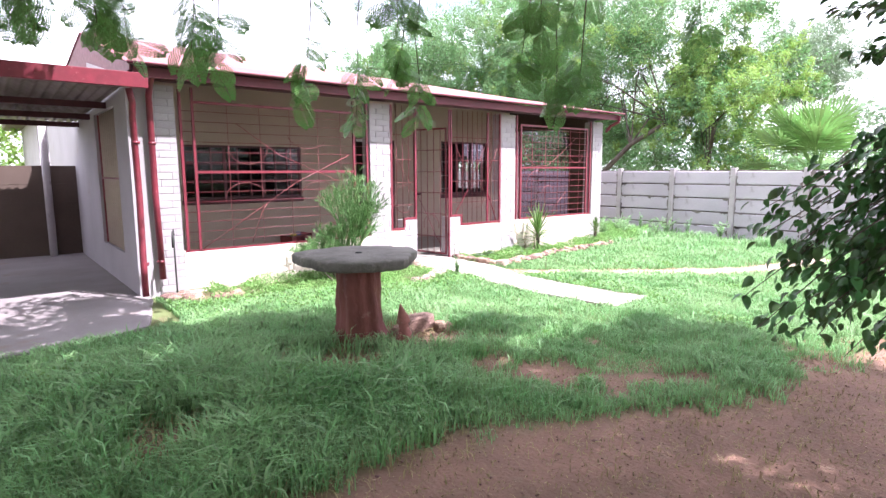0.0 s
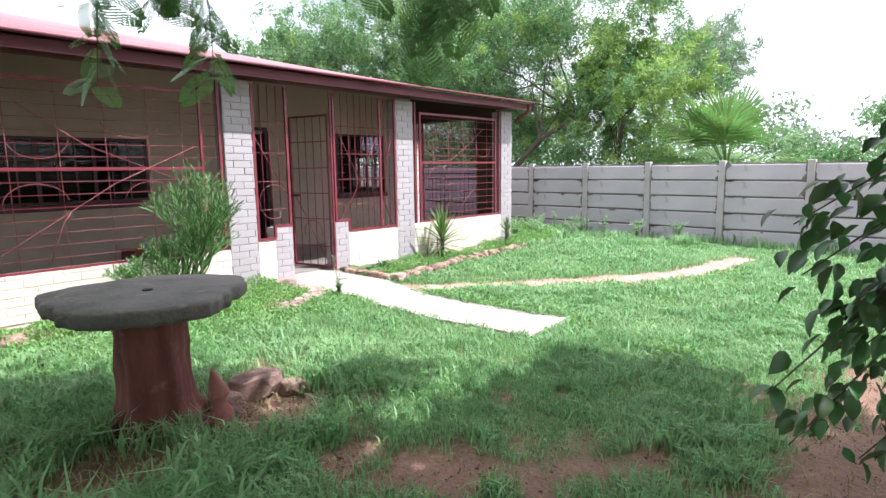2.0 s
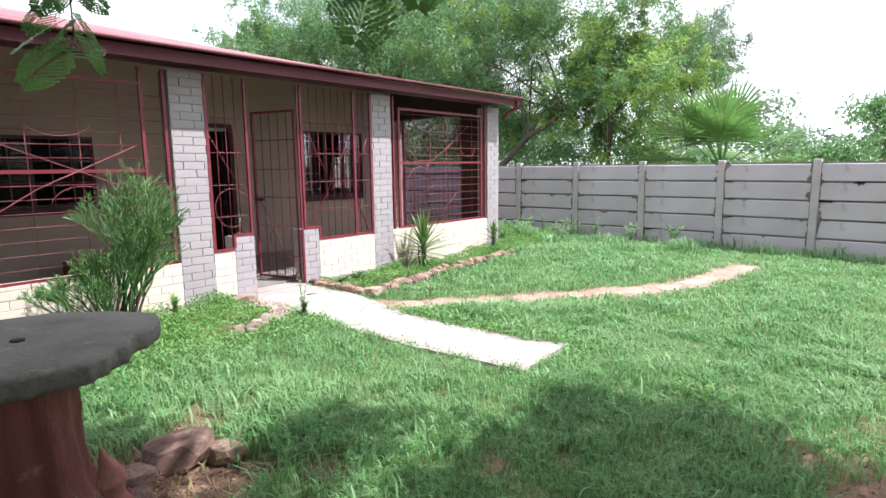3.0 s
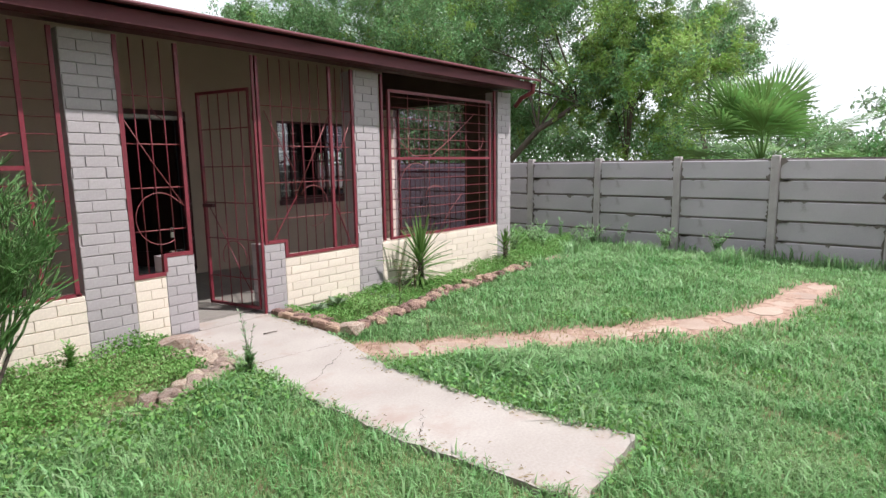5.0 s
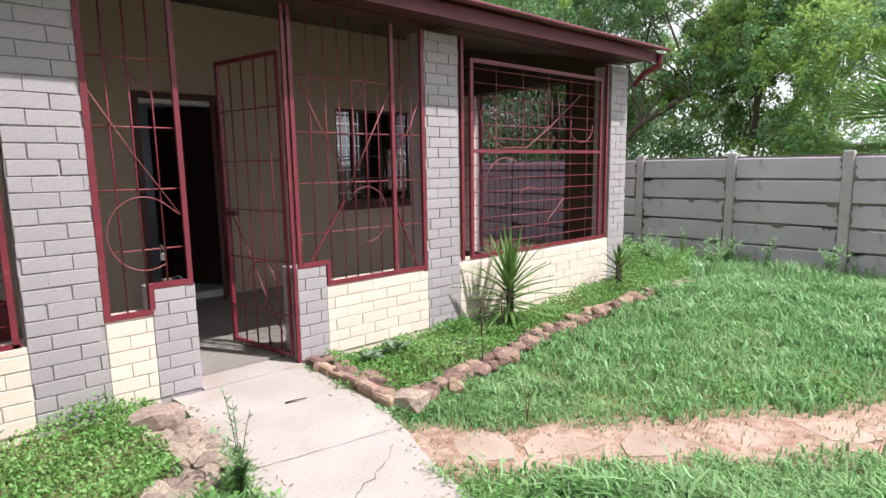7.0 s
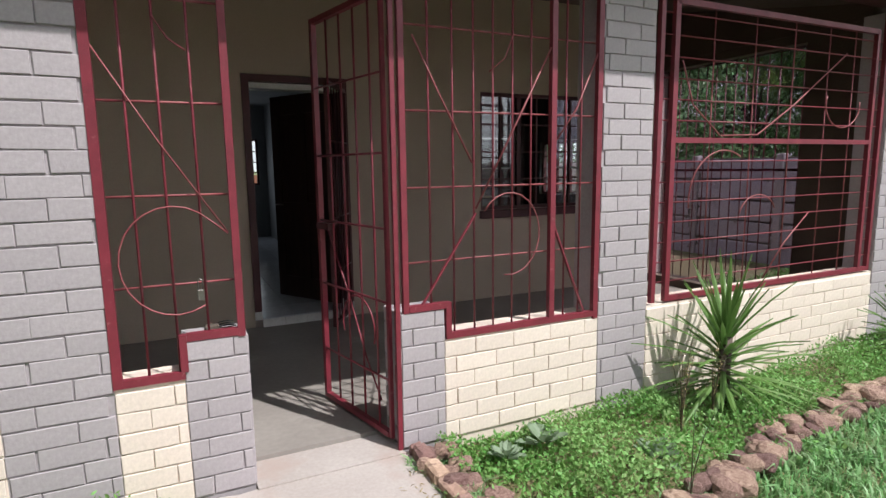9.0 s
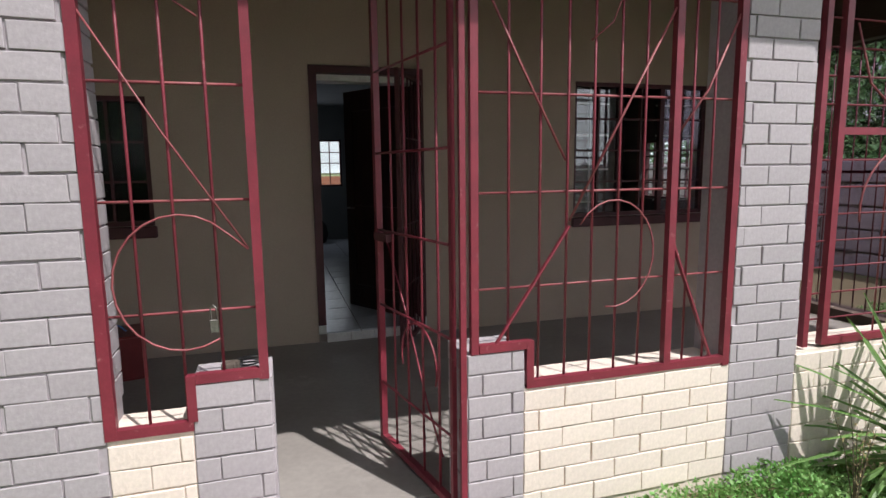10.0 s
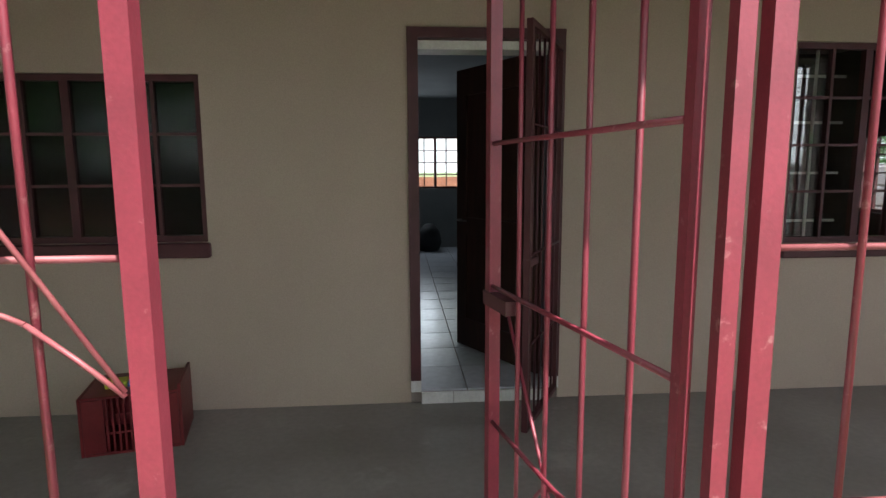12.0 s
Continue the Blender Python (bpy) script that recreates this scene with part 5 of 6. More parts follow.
tree("pepper_tree", None, [[(17.6, 13.2, -0.2), (17.8, 12.2, 1.2), (18.0, 11.0, 2.4), (18.3, 9.8, 3.1)], [(18.2, 13.6, -0.2), (18.3, 13.8, 2.0), (18.4, 14.2, 4.0)]],
     clumps_in(rg, (18.8, 15.2, 5.7), (3.2, 9.0, 3.9), 150, 1.1, 2.3), "leaf_a", 0.10, 0.12, "large spreading tree with small grey-green leaves beyond the fence", 21, 2200, 0.6, 0.35, "leaf_y", 0.12)
tree("pepper_tree", None, [[(16.5, 22.0, -0.2), (16.6, 22.0, 2.0), (16.5, 22.2, 3.6)]],
     clumps_in(rg, (16.6, 22.6, 6.0), (2.4, 4.2, 2.8), 46, 1.1, 2.6), "leaf_a", 0.12, 0.12, "tall spreading tree with small grey-green leaves behind the house", 29, 1500, 0.6, 0.35, "leaf_y", 0.1)
tree("bright_tree", None, [[(19.0, 8.8, -0.2), (19.0, 8.7, 1.5), (19.0, 8.6, 3.0)]],
     clumps_in(rg, (19.0, 8.4, 4.1), (1.8, 2.6, 2.6), 42, 0.75), "leaf_y", 0.10, 0.08, "young tree with bright yellow-green leaves beyond the fence", 22, 1500, 0.3, 0.42, "leaf_a", 0.42)
tree("thorn_tree", None, [[(31, 9.4, -0.2), (31, 10.2, 2.5), (31, 10.0, 4.5)]],
     clumps_in(rg, (31, 10.1, 6.2), (2.2, 2.9, 2.6), 34, 0.85), "leaf_g", 0.17, 0.12, "sparse feathery thorn tree with dark branches in the distance", 23, 900, 0.0, 0.25)
tree("far_tree", None, [[(34, 0.5, -0.2), (34, 0.5, 3.0)]],
     clumps_in(rg, (34, 0.2, 3.9), (2.5, 4.4, 2.6), 34, 1.3), "leaf_a", 0.2, 0.2, "dense green tree far behind the fence", 24, 900)
tree("far_tree", None, [[(45, -3, -0.2), (45, -3, 3.0)]],
     clumps_in(rg, (44, -4, 3.9), (2.5, 6, 2.6), 22, 1.6), "leaf_a", 0.25, 0.2, "dense green tree far behind the fence", 25, 700)
tree("far_tree", None, [[(-6, 26, -0.2), (-6, 26, 3.0)]],
     clumps_in(rg, (-3, 26, 3.4), (5, 3, 2.8), 20, 1.6), "leaf_y", 0.2, 0.2, "leafy green tree behind the carport wall", 26, 900)


def hedge(name, pts, r, n, leaf, size, label, seed, per=500, cat="hedge"):
    rng = np.random.default_rng(seed)
    cs = []
    for _ in range(n):
        t = rng.random() * (len(pts) - 1)
        i = int(t)
        a, b = np.array(pts[i]), np.array(pts[i + 1])
        cs.append(a + (b - a) * (t - i) + rng.normal(size=3) * np.array(r) * 0.5)
    th = thing(name, (0, 0, 0), label, cat)
    V, q = leaf_cloud(rng, cs, [(r[0] * 0.6, r[1] * 0.6, r[2] * 0.5)] * n, [per] * n, size)
    part("foliage", raw_mesh("foliage", V, 3, q, M[leaf]), None, th)
    for c in cs[::3]:
        bm = bmesh.new()
        tube(bm, [(c[0], c[1], -0.2), tuple(c)], 0.03, 5, 0.01, caps=False)
        part("stem", bm, M["bark"], th)


hedge("hedge", [(20.5, 5.5, 1.4), (20, 9, 1.9), (20, 17, 2.2)], (0.9, 1.4, 0.9), 46, "leaf_a", 0.11, "loose green shrubs showing above the fence", 31)
hedge("tall_hedge", [(15.6, 12.5, 1.2), (15.8, 16, 1.8), (16, 22, 2.4), (17, 30, 3)], (1.0, 1.6, 1.7), 60, "leaf_a", 0.12, "tall dark green shrubs behind the end of the fence", 34, 700)
# out-of-view greenery, added so the windows mirror less bright sky
hedge("tall_hedge", [(-10, 6, 2.2), (-10.5, -4, 2.6), (-7, -10.5, 2.8), (2, -11, 2.8), (12, -11, 2.4)], (1.2, 1.4, 2.2), 90, "leaf_a", 0.16, "tall green trees and shrubs added out of view to darken window reflections", 35, 700)
hedge("hedge", [(22, -8, 1.2), (22, 0, 1.3), (22, 6, 1.5)], (0.9, 1.4, 0.7), 34, "leaf_a", 0.12, "dark green shrubs behind the fence and palm", 32)
hedge("far_woods", [(60, -40, 3), (60, 0, 3.2), (58, 30, 4), (50, 50, 4)], (3, 5, 3), 90, "leaf_g", 0.5, "distant line of trees on the horizon", 33, 300, "woods")


def fan_palm(x, y, z):
    rng = random.Random(8)
    th = thing("fan_palm", (x, y, 0), "fan palm with wide spiky green fronds beyond the fence", "palm")
    bm = bmesh.new()
    tube(bm, [(0, 0, -0.3), (0.02, 0, 0.8), (0, 0, z)], 0.19, 12, 0.15)
    part("trunk", bm, M["bark"], th)
    for k in range(30):
        az = rng.uniform(0, 2 * math.pi)
        up = radians(rng.uniform(-5, 60) if k % 4 else rng.uniform(60, 80))
        L = rng.uniform(0.7, 1.4)
        d = Vector((math.cos(az) * math.cos(up), math.sin(az) * math.cos(up), math.sin(up)))
        tip = Vector((0, 0, z)) + d * L
        bm = bmesh.new()
        tube(bm, [(0, 0, z), Vector((0, 0, z)) + d * L * 0.5, tip], 0.014, 5)
        side = d.cross(Vector((0, 0, 1))).normalized()
        nrm = side.cross(d).normalized()
        n = 34
        R_ = rng.uniform(0.85, 1.15)
        for i in range(n):
            a = radians(-88 + 176 * i / (n - 1))
            w = d * math.cos(a) + side * math.sin(a)
            fold = nrm * (0.02 if i % 2 else -0.02)
            t1 = tip + w * R_ * 0.62 + fold - Vector((0, 0, 0.03))
            end = tip + w * R_ * rng.uniform(0.92, 1.06) - Vector((0, 0, 0.06 + 0.10 * rng.random()))
            p = w.cross(nrm).normalized() * R_ * 0.026
            a0 = bm.verts.new(tip)
            b0, b1 = bm.verts.new(t1 + p), bm.verts.new(t1 - p)
            c0 = bm.verts.new(end)
            bm.faces.new((a0, b0, b1))
            bm.faces.new((b0, c0, b1))
        part("frond", bm, M["palm"], th)


fan_palm(16.9, 4.85, 1.35)


def yucca(x, y, h, n, L, seed, label):
    rng = random.Random(seed)
    z = float(gz(x, y))
    th = thing("yucca", (x, y, z), label, "plant")
    bm = bmesh.new()
    tube(bm, [(0, 0, -0.05), (0.01, 0, h)], 0.035, 8)
    part("stem", bm, M["bark"], th)
    for k in range(n):
        f = k / n
        az = k * 2.4
        up = radians(86 - 118 * (1 - f) ** 0.95 + rng.uniform(-8, 8))
        zb = h * (0.25 + 0.8 * f)
        d = Vector((math.cos(az) * math.cos(up), math.sin(az) * math.cos(up), math.sin(up)))
        side = Vector((-math.sin(az), math.cos(az), 0))
        l = L * rng.uniform(0.75, 1.1)
        bm = bmesh.new()
        rows = []
        for t, w in ((0, 0.013), (0.3, 0.017), (0.65, 0.013), (1, 0.001)):
            c = Vector((0, 0, zb)) + d * l * t - Vector((0, 0, 0.18 * t * t * l))
            lift = d.cross(side).normalized() * -0.006
            rows.append((bm.verts.new(c - side * w), bm.verts.new(c - lift), bm.verts.new(c + side * w)))
        for p, q in zip(rows, rows[1:]):
            bm.faces.new((p[0], p[1], q[1], q[0]))
            bm.faces.new((p[1], p[2], q[2], q[1]))
        part("leaf", bm, M["yucca"], th)


yucca(8.28, 6.72, 0.46, 92, 0.58, 4, "spiky yucca with long green leaves in the flower bed")
yucca(10.1, 6.72, 0.42, 60, 0.25, 6, "small dark spiky plant by the veranda corner")


def pencil_bush():
    rng = random.Random(9)
    x, y = 3.9, 6.42
    z = float(gz(x, y))
    th = thing("pencil_bush", (x, y, z), "upright green bush of thin pencil-like twigs by the veranda wall", "bush")
    wood, green = bmesh.new(), bmesh.new()

    def grow(p, d, l, r, k):
        q = p + d * l
        tube(wood if k < 1 else green, [p, p.lerp(q, 0.5) + Vector((rng.uniform(-1, 1), rng.uniform(-1, 1), 0)) * l * 0.08, q], r, 5 if k < 2 else 3, r * 0.8, caps=False)
        if k >= 5 or q.x > 0.5 or q.x < -0.85:
            return
        for _ in range(3 if k < 3 else rng.choice((2, 3, 3))):
            e = (d + Vector((rng.gauss(0, 1), rng.gauss(0, 1), rng.gauss(0.25, 0.6))) * (0.3 if k < 3 else 0.42)).normalized()
            grow(q, e, l * rng.uniform(0.56, 0.76), max(r * 0.66, 0.0036), k + 1)
    for tx, ty, h in ((0.42, -0.05, 1.5), (0.35, 0.1, 1.35), (0.5, 0.0, 1.15), (0.25, -0.1, 1.25), (0.55, 0.12, 1.0), (0.1, 0, 0.95), (-0.1, -0.1, 0.85), (-0.35, 0.0, 0.75), (-0.55, 0.05, 0.7), (-0.3, -0.15, 0.6), (0.5, -0.05, 1.2), (0.4, 0.08, 1.25), (-0.2, 0.0, 0.75), (0.15, -0.12, 0.8), (-0.6, 0.0, 0.55),
                      (0.33, 0.02, 1.5), (0.45, 0.1, 1.4), (0.3, -0.1, 1.0), (0.2, 0.05, 1.15), (-0.45, -0.1, 0.6), (0.0, 0.1, 0.8)):
        d = Vector((tx, ty, h)).normalized()
        grow(Vector((rng.uniform(-0.08, 0.08), rng.uniform(-0.06, 0.06), -0.03)), d, Vector((tx, ty, h)).length * 0.372, 0.014, 0)
    part("stem", wood, M["bark"], th)
    part("twig", green, M["pencil"], th)


pencil_bush()


# shade tree over the walker, with feathery leaves
def feather_leaf():
    V, q = [], []
    rng = random.Random(2)
    L = 0.30

    def strip(a, b, w):
        a, b = Vector(a), Vector(b)
        s = (b - a).cross(Vector((0, 0, 1))).normalized() * w
        i = len(V)
        V.extend([a - s * 0.3, a + s * 0.3, a.lerp(b, 0.5) + s, b, a.lerp(b, 0.5) - s])
        q.extend([i, i + 1, i + 2, i, i + 2, i + 4, i + 4, i + 2, i + 3])
    strip((0, 0, 0), (L, 0, -0.05), 0.0025)
    for k in range(9):
        t = 0.12 + 0.88 * k / 8
        x, z = L * t, -0.05 * t * t
        pl = 0.105 * math.sin(math.pi * (0.2 + 0.72 * t)) + 0.02
        for sgn in (-1, 1):
            d = Vector((0.45, sgn * 0.9, -0.12)).normalized()
            o = Vector((x, 0, z))
            strip(o, o + d * pl, 0.0012)
            for j in range(6):
                c = o + d * pl * (j + 1) / 6.5
                for g in (-1, 1):
                    e = (d * 0.35 + Vector((-d.y, d.x, 0)) * g).normalized()
                    strip(c, c + e * 0.021 + Vector((0, 0, rng.uniform(-0.003, 0.003))), 0.0078)
    return raw_mesh("feather_leaf", np.array([tuple(v) for v in V]), 3, np.array(q), M["leaf_f"])


def shade_tree():
    rng = random.Random(17)
    nr = np.random.default_rng(17)
    th = thing("shade_tree", (-2.6, 0.9, 0), "large shade tree with feathery leaves hanging over the garden", "tree")
    th.matrix_world = Matrix.Identity(4)
    bm = bmesh.new()
    top = Vector((-2.3, 0.9, 2.8))
    tube(bm, [(-2.6, 0.9, -0.3), (-2.5, 0.95, 1.2), top], 0.2, 12, 0.15)
    for e in ((-0.5, 3.2, 3.6), (1.0, 2.6, 3.5), (2.6, 2.2, 3.5), (0.3, -1.0, 3.8), (3.2, 0.5, 3.7), (4.8, -0.4, 3.7), (-1, 5.0, 3.8), (2.2, -2, 4)):
        e = Vector(e)
        m = top.lerp(e, 0.5) + Vector((0, 0, 0.5))
        tube(bm, [top, top.lerp(m, 0.5) + Vector((0, 0, 0.2)), m, m.lerp(e, 0.5) + Vector((0, 0, 0.1)), e], 0.08, 8, 0.015)
    part("trunk", bm, M["bark"], th)
    leaf = feather_leaf()
    # hanging sprays: end of twig and length of hang
    sprays = [((1.95, 3.2, 2.55), 0.5), ((2.3, 3.2, 2.5), 0.6), ((2.66, 3.0, 2.45), 0.5), ((2.5, 2.9, 2.5), 0.3), ((2.95, 1.95, 2.42), 0.42), ((3.1, 1.85, 2.42), 0.4), ((2.8, 2.05, 2.4), 0.25), ((0.9, 3.6, 2.8), 0.4), ((1.3, 3.7, 2.8), 0.45), ((0.6, 3.0, 2.6), 0.3), ((0.45, 2.6, 2.5), 0.2),
              ((1.1, 2.9, 2.6), 0.4), ((1.35, 3.2, 2.6), 0.4), ((0.75, 3.1, 2.55), 0.3), ((0.35, 2.9, 2.5), 0.25), ((0.1, 2.4, 2.45), 0.25), ((1.0, 2.2, 2.6), 0.2),
              ((2.0, 2.3, 2.65), 0.3), ((2.75, 1.9, 2.6), 0.25), ((3.6, 2.3, 2.75), 0.3), ((4.0, 1.6, 2.75), 0.3)]
    twigs = bmesh.new()
    for (x, y, z), hang in sprays:
        p = Vector((x, y, z))
        up = p + Vector((rng.uniform(-0.3, 0.1), rng.uniform(-0.4, 0), 0.9))
        end = p - Vector((rng.uniform(-0.1, 0.1), rng.uniform(-0.1, 0.1), hang + 0.08))
        tube(twigs, [up, p, p.lerp(end, 0.5) + Vector((0.03, 0.02, 0)), end], 0.006, 5, 0.002, caps=False)
        n = 13 + int(hang * 18)
        for k in range(n):
            c = p.lerp(end, k / (n - 1)) if k > n * 0.3 else up.lerp(p, rng.random())
            o = part("leaf", leaf, None, th)
            o.matrix_world = pose(c.x, c.y, c.z, rng.uniform(-50, 50), rng.uniform(5, 65), rng.uniform(0, 360)) @ Matrix.Scale(rng.uniform(0.4, 0.7), 4)
    part("twig", twigs, M["twig"], th)
    cs, rs, ns = [], [], []
    for _ in range(620):
        x, y = nr.uniform(-6.0, 6.6), nr.uniform(-5.0, 6.4)
        if x * 0.72 + y > (5.0 if x > 2.7 else 6.8):
            continue
        cs.append((x, y, nr.uniform(3.2, 5.4)))
        r = nr.uniform(0.3, 0.62)
        rs.append((r, r, r * 0.5))
        ns.append(240)
    for _ in range(170):
        cs.append((nr.uniform(0.4, 4.0), nr.uniform(-2.6, 1.6), nr.uniform(3.7, 5.6)))
        if cs[-1][0] * 0.72 + cs[-1][1] > 3.4:
            cs.pop()
            continue
        r = nr.uniform(0.3, 0.6)
        rs.append((r, r, r * 0.5))
        ns.append(200)
    for _ in range(300):
        x, y = nr.uniform(1.8, 7.4), nr.uniform(-4.6, 0.6)
        if x * 0.72 + y > 3.6 or math.hypot(x - 5.15, y + 1.75) < 0.5:
            continue
        cs.append((x, y, nr.uniform(3.6, 5.6)))
        r = nr.uniform(0.3, 0.62)
        rs.append((r, r, r * 0.5))
        ns.append(200)
    for _ in range(14):
        cs.append((nr.uniform(3.2, 4.4), nr.uniform(1.2, 2.4), nr.uniform(4.1, 4.9)))
        rs.append((0.5, 0.5, 0.25))
        ns.append(240)
    V, q = leaf_cloud(nr, cs, rs, ns, 0.142, 0.2, 0.55)
    part("crown", raw_mesh("crown", V, 3, q, M["leaf_f"]), None, th)


shade_tree()


def broad_leaf_tree():
    rng = random.Random(23)
    nr = np.random.default_rng(23)
    th = thing("citrus_tree", (0, 0, 0), "small tree with glossy dark oval leaves on drooping branches", "tree")
    bm = bmesh.new()
    top = Vector((4.9, -0.9, 1.7))
    tube(bm, [(5.0, -1.0, -0.2), (4.95, -0.95, 0.9), top], 0.07, 10, 0.05)
    P, D = [], []
    ends = []
    for _ in range(58):
        u = rng.random()
        x, y = 3.15 + 0.95 * u + rng.uniform(-0.1, 0.1), 0.80 - 0.75 * u + rng.uniform(-0.16, 0.12)
        z = rng.uniform(0.5, 1.62 if u > 0.2 else 1.3)
        ends.append(Vector((x, y, z)))
    for _ in range(12):
        ends.append(Vector((rng.uniform(3.7, 4.6), rng.uniform(0.35, 0.9), rng.uniform(2.15, 2.7))))
    for e in ends:
        m = top.lerp(e, 0.55) + Vector((0, 0, 0.35 if e.z < 2 else 0.15))
        pts = [top, top.lerp(m, 0.6) + Vector((0, 0, 0.1)), m, m.lerp(e, 0.6) + Vector((rng.uniform(-0.05, 0.05), rng.uniform(-0.05, 0.05), 0.06)), e]
        tube(bm, pts, 0.012, 5, 0.002, caps=False)
        for k in range(58):
            t = rng.uniform(0.25, 1.0)
            a, b = (m, pts[3]) if t < 0.6 else (pts[3], e)
            c = a.lerp(b, (t - 0.25) / 0.35 if t < 0.6 else (t - 0.6) / 0.4)
            c = c + Vector((rng.gauss(0, 1), rng.gauss(0, 1), rng.gauss(0, 1))) * 0.035
            P.append(tuple(c))
            dd = (b - a).normalized() + Vector((rng.gauss(0, 0.7), rng.gauss(0, 0.7), -0.5))
            D.append(tuple(dd))
    part("trunk", bm, M["bark"], th)
    P, D = np.array(P), np.array(D)
    n = len(P)
    D /= np.linalg.norm(D, axis=1, keepdims=True)
    U = np.cross(D, np.stack([nr.normal(size=n) * 0.4, nr.normal(size=n) * 0.4, np.ones(n)], 1))
    U /= np.linalg.norm(U, axis=1, keepdims=True)
    W = np.cross(U, D)
    s = nr.uniform(0.045, 0.085, n)[:, None]
    rows = []
    for t, w, dz in ((0, 0.05, 0), (0.2, 0.26, 0.02), (0.5, 0.30, 0.0), (0.8, 0.17, -0.06), (1.0, 0.01, -0.14)):
        c = P + D * s * t + W * s * dz
        rows += [c - U * s * w + W * s * w * 0.35, c, c + U * s * w + W * s * w * 0.35]
    V = np.stack(rows, 1).reshape(-1, 3)
    k = 15
    i = np.arange(n)[:, None] * k
    q = []
    for r in range(4):
        a = r * 3
        q += [i + a, i + a + 1, i + a + 4, i + a + 3, i + a + 1, i + a + 2, i + a + 5, i + a + 4]
    q = np.concatenate(q, 1).ravel()
    me = raw_mesh("foliage", V, 4, q, M["leaf_d"])
    for p in me.polygons:
        p.use_smooth = True
    part("foliage", me, None, th)


broad_leaf_tree()


def weed(x, y, h, n, leaf, seed, label, name="weed", ll=0.03):
    rng = random.Random(seed)
    z = float(gz(x, y))
    th = thing(name, (x, y, z), label, "plant")
    for k in range(n):
        stem, lv = bmesh.new(), bmesh.new()
        a = rng.uniform(0, 6.28)
        lean = rng.uniform(0.02, 0.22) if n < 15 else rng.uniform(0.1, 0.75)
        hh = h * rng.uniform(0.6, 1)
        pts = [Vector((math.cos(a) * lean * hh * t * t, math.sin(a) * lean * hh * t * t, hh * t)) for t in (0, 0.35, 0.7, 1)]
        tube(stem, pts, 0.003, 4, 0.001, caps=False)
        for j in range(34):
            t = rng.uniform(0.12, 1)
            c = Vector((math.cos(a) * lean * hh * t * t, math.sin(a) * lean * hh * t * t, hh * t))
            b = rng.uniform(0, 6.28)
            d = Vector((math.cos(b), math.sin(b), 0.7)).normalized() * ll * rng.uniform(0.6, 1.3)
            s = d.cross(Vector((0, 0, 1))).normalized() * ll * 0.14
            v = [lv.verts.new(c), lv.verts.new(c + d * 0.5 + s), lv.verts.new(c + d), lv.verts.new(c + d * 0.5 - s)]
            lv.faces.new(v)
        st = part("stem", stem, M["twig"], th)
        part("leaves", lv, M[leaf], st)


weed(5.38, 5.72, 0.56, 3, "leaf_g", 3, "tall thin weed growing at the edge of the path", ll=0.045)
weed(5.36, 5.68, 0.2, 5, "leaf_a", 33, "low leafy weed tuft at the edge of the path", ll=0.05)
weed(6.85, 5.3, 0.25, 2, "dry", 34, "thin brown weed stalks beside the path", ll=0.02)
weed(7.75, 6.55, 0.6, 7, "dry", 4, "dry grey weed stalks by the pillar", ll=0.02)
weed(8.05, 6.6, 0.55, 6, "dry", 5, "dry grey weed stalks by the pillar", ll=0.02)
weed(7.3, 6.1, 0.55, 2, "leaf_a", 6, "thin tall weed in the flower bed", ll=0.02)
weed(12.6, 7.2, 0.6, 8, "grass", 7, "feathery weeds against the fence", ll=0.05)
weed(12.8, 6.1, 0.55, 8, "grass", 8, "feathery weeds against the fence", ll=0.05)
for kx, ky in ((11.6, 7.0), (12.3, 6.6), (12.9, 6.7), (12.0, 7.4), (12.7, 7.7), (11.2, 7.3), (12.9, 5.4), (11.7, 7.8), (13.0, 4.6)):
    weed(kx, ky, 0.5, 20, "strap", int(kx * 10 + ky * 7), "feathery tall weeds in the bed against the fence", ll=0.05)
weed(12.2, 8.0, 0.5, 8, "grass", 9, "feathery weeds against the fence", ll=0.05)
weed(4.55, 6.75, 0.25, 6, "bed", 10, "leafy weed against the cream wall", ll=0.06)


def rosette(x, y, r, seed):
    rng = random.Random(seed)
    th = thing("broad_leaf_plant", (x, y, float(gz(x, y))), "low plant with broad grey-green leaves in the bed", "plant")
    for k in range(12):
        a = k * 2.4
        up = radians(rng.uniform(20, 65))
        d = Vector((math.cos(a) * math.cos(up), math.sin(a) * math.cos(up), math.sin(up)))
        s = Vector((-math.sin(a), math.cos(a), 0))
        bm = bmesh.new()
        rows = []
        for t, w in ((0, 0.01), (0.4, 0.26), (0.75, 0.2), (1, 0.02)):
            c = d * r * (0.2 + t) + Vector((0, 0, 0.06 - 0.25 * r * t * t))
            rows.append((bm.verts.new(c - s * w * r), bm.verts.new(c - Vector((0, 0, 0.012))), bm.verts.new(c + s * w * r)))
        for p, q in zip(rows, rows[1:]):
            bm.faces.new((p[0], p[1], q[1], q[0]))
            bm.faces.new((p[1], p[2], q[2], q[1]))
        part("leaf", bm, M["leaf_g"], th)


rosette(6.98, 6.72, 0.13, 1)
rosette(7.35, 6.35, 0.13, 2)
rosette(6.75, 6.7, 0.09, 3)


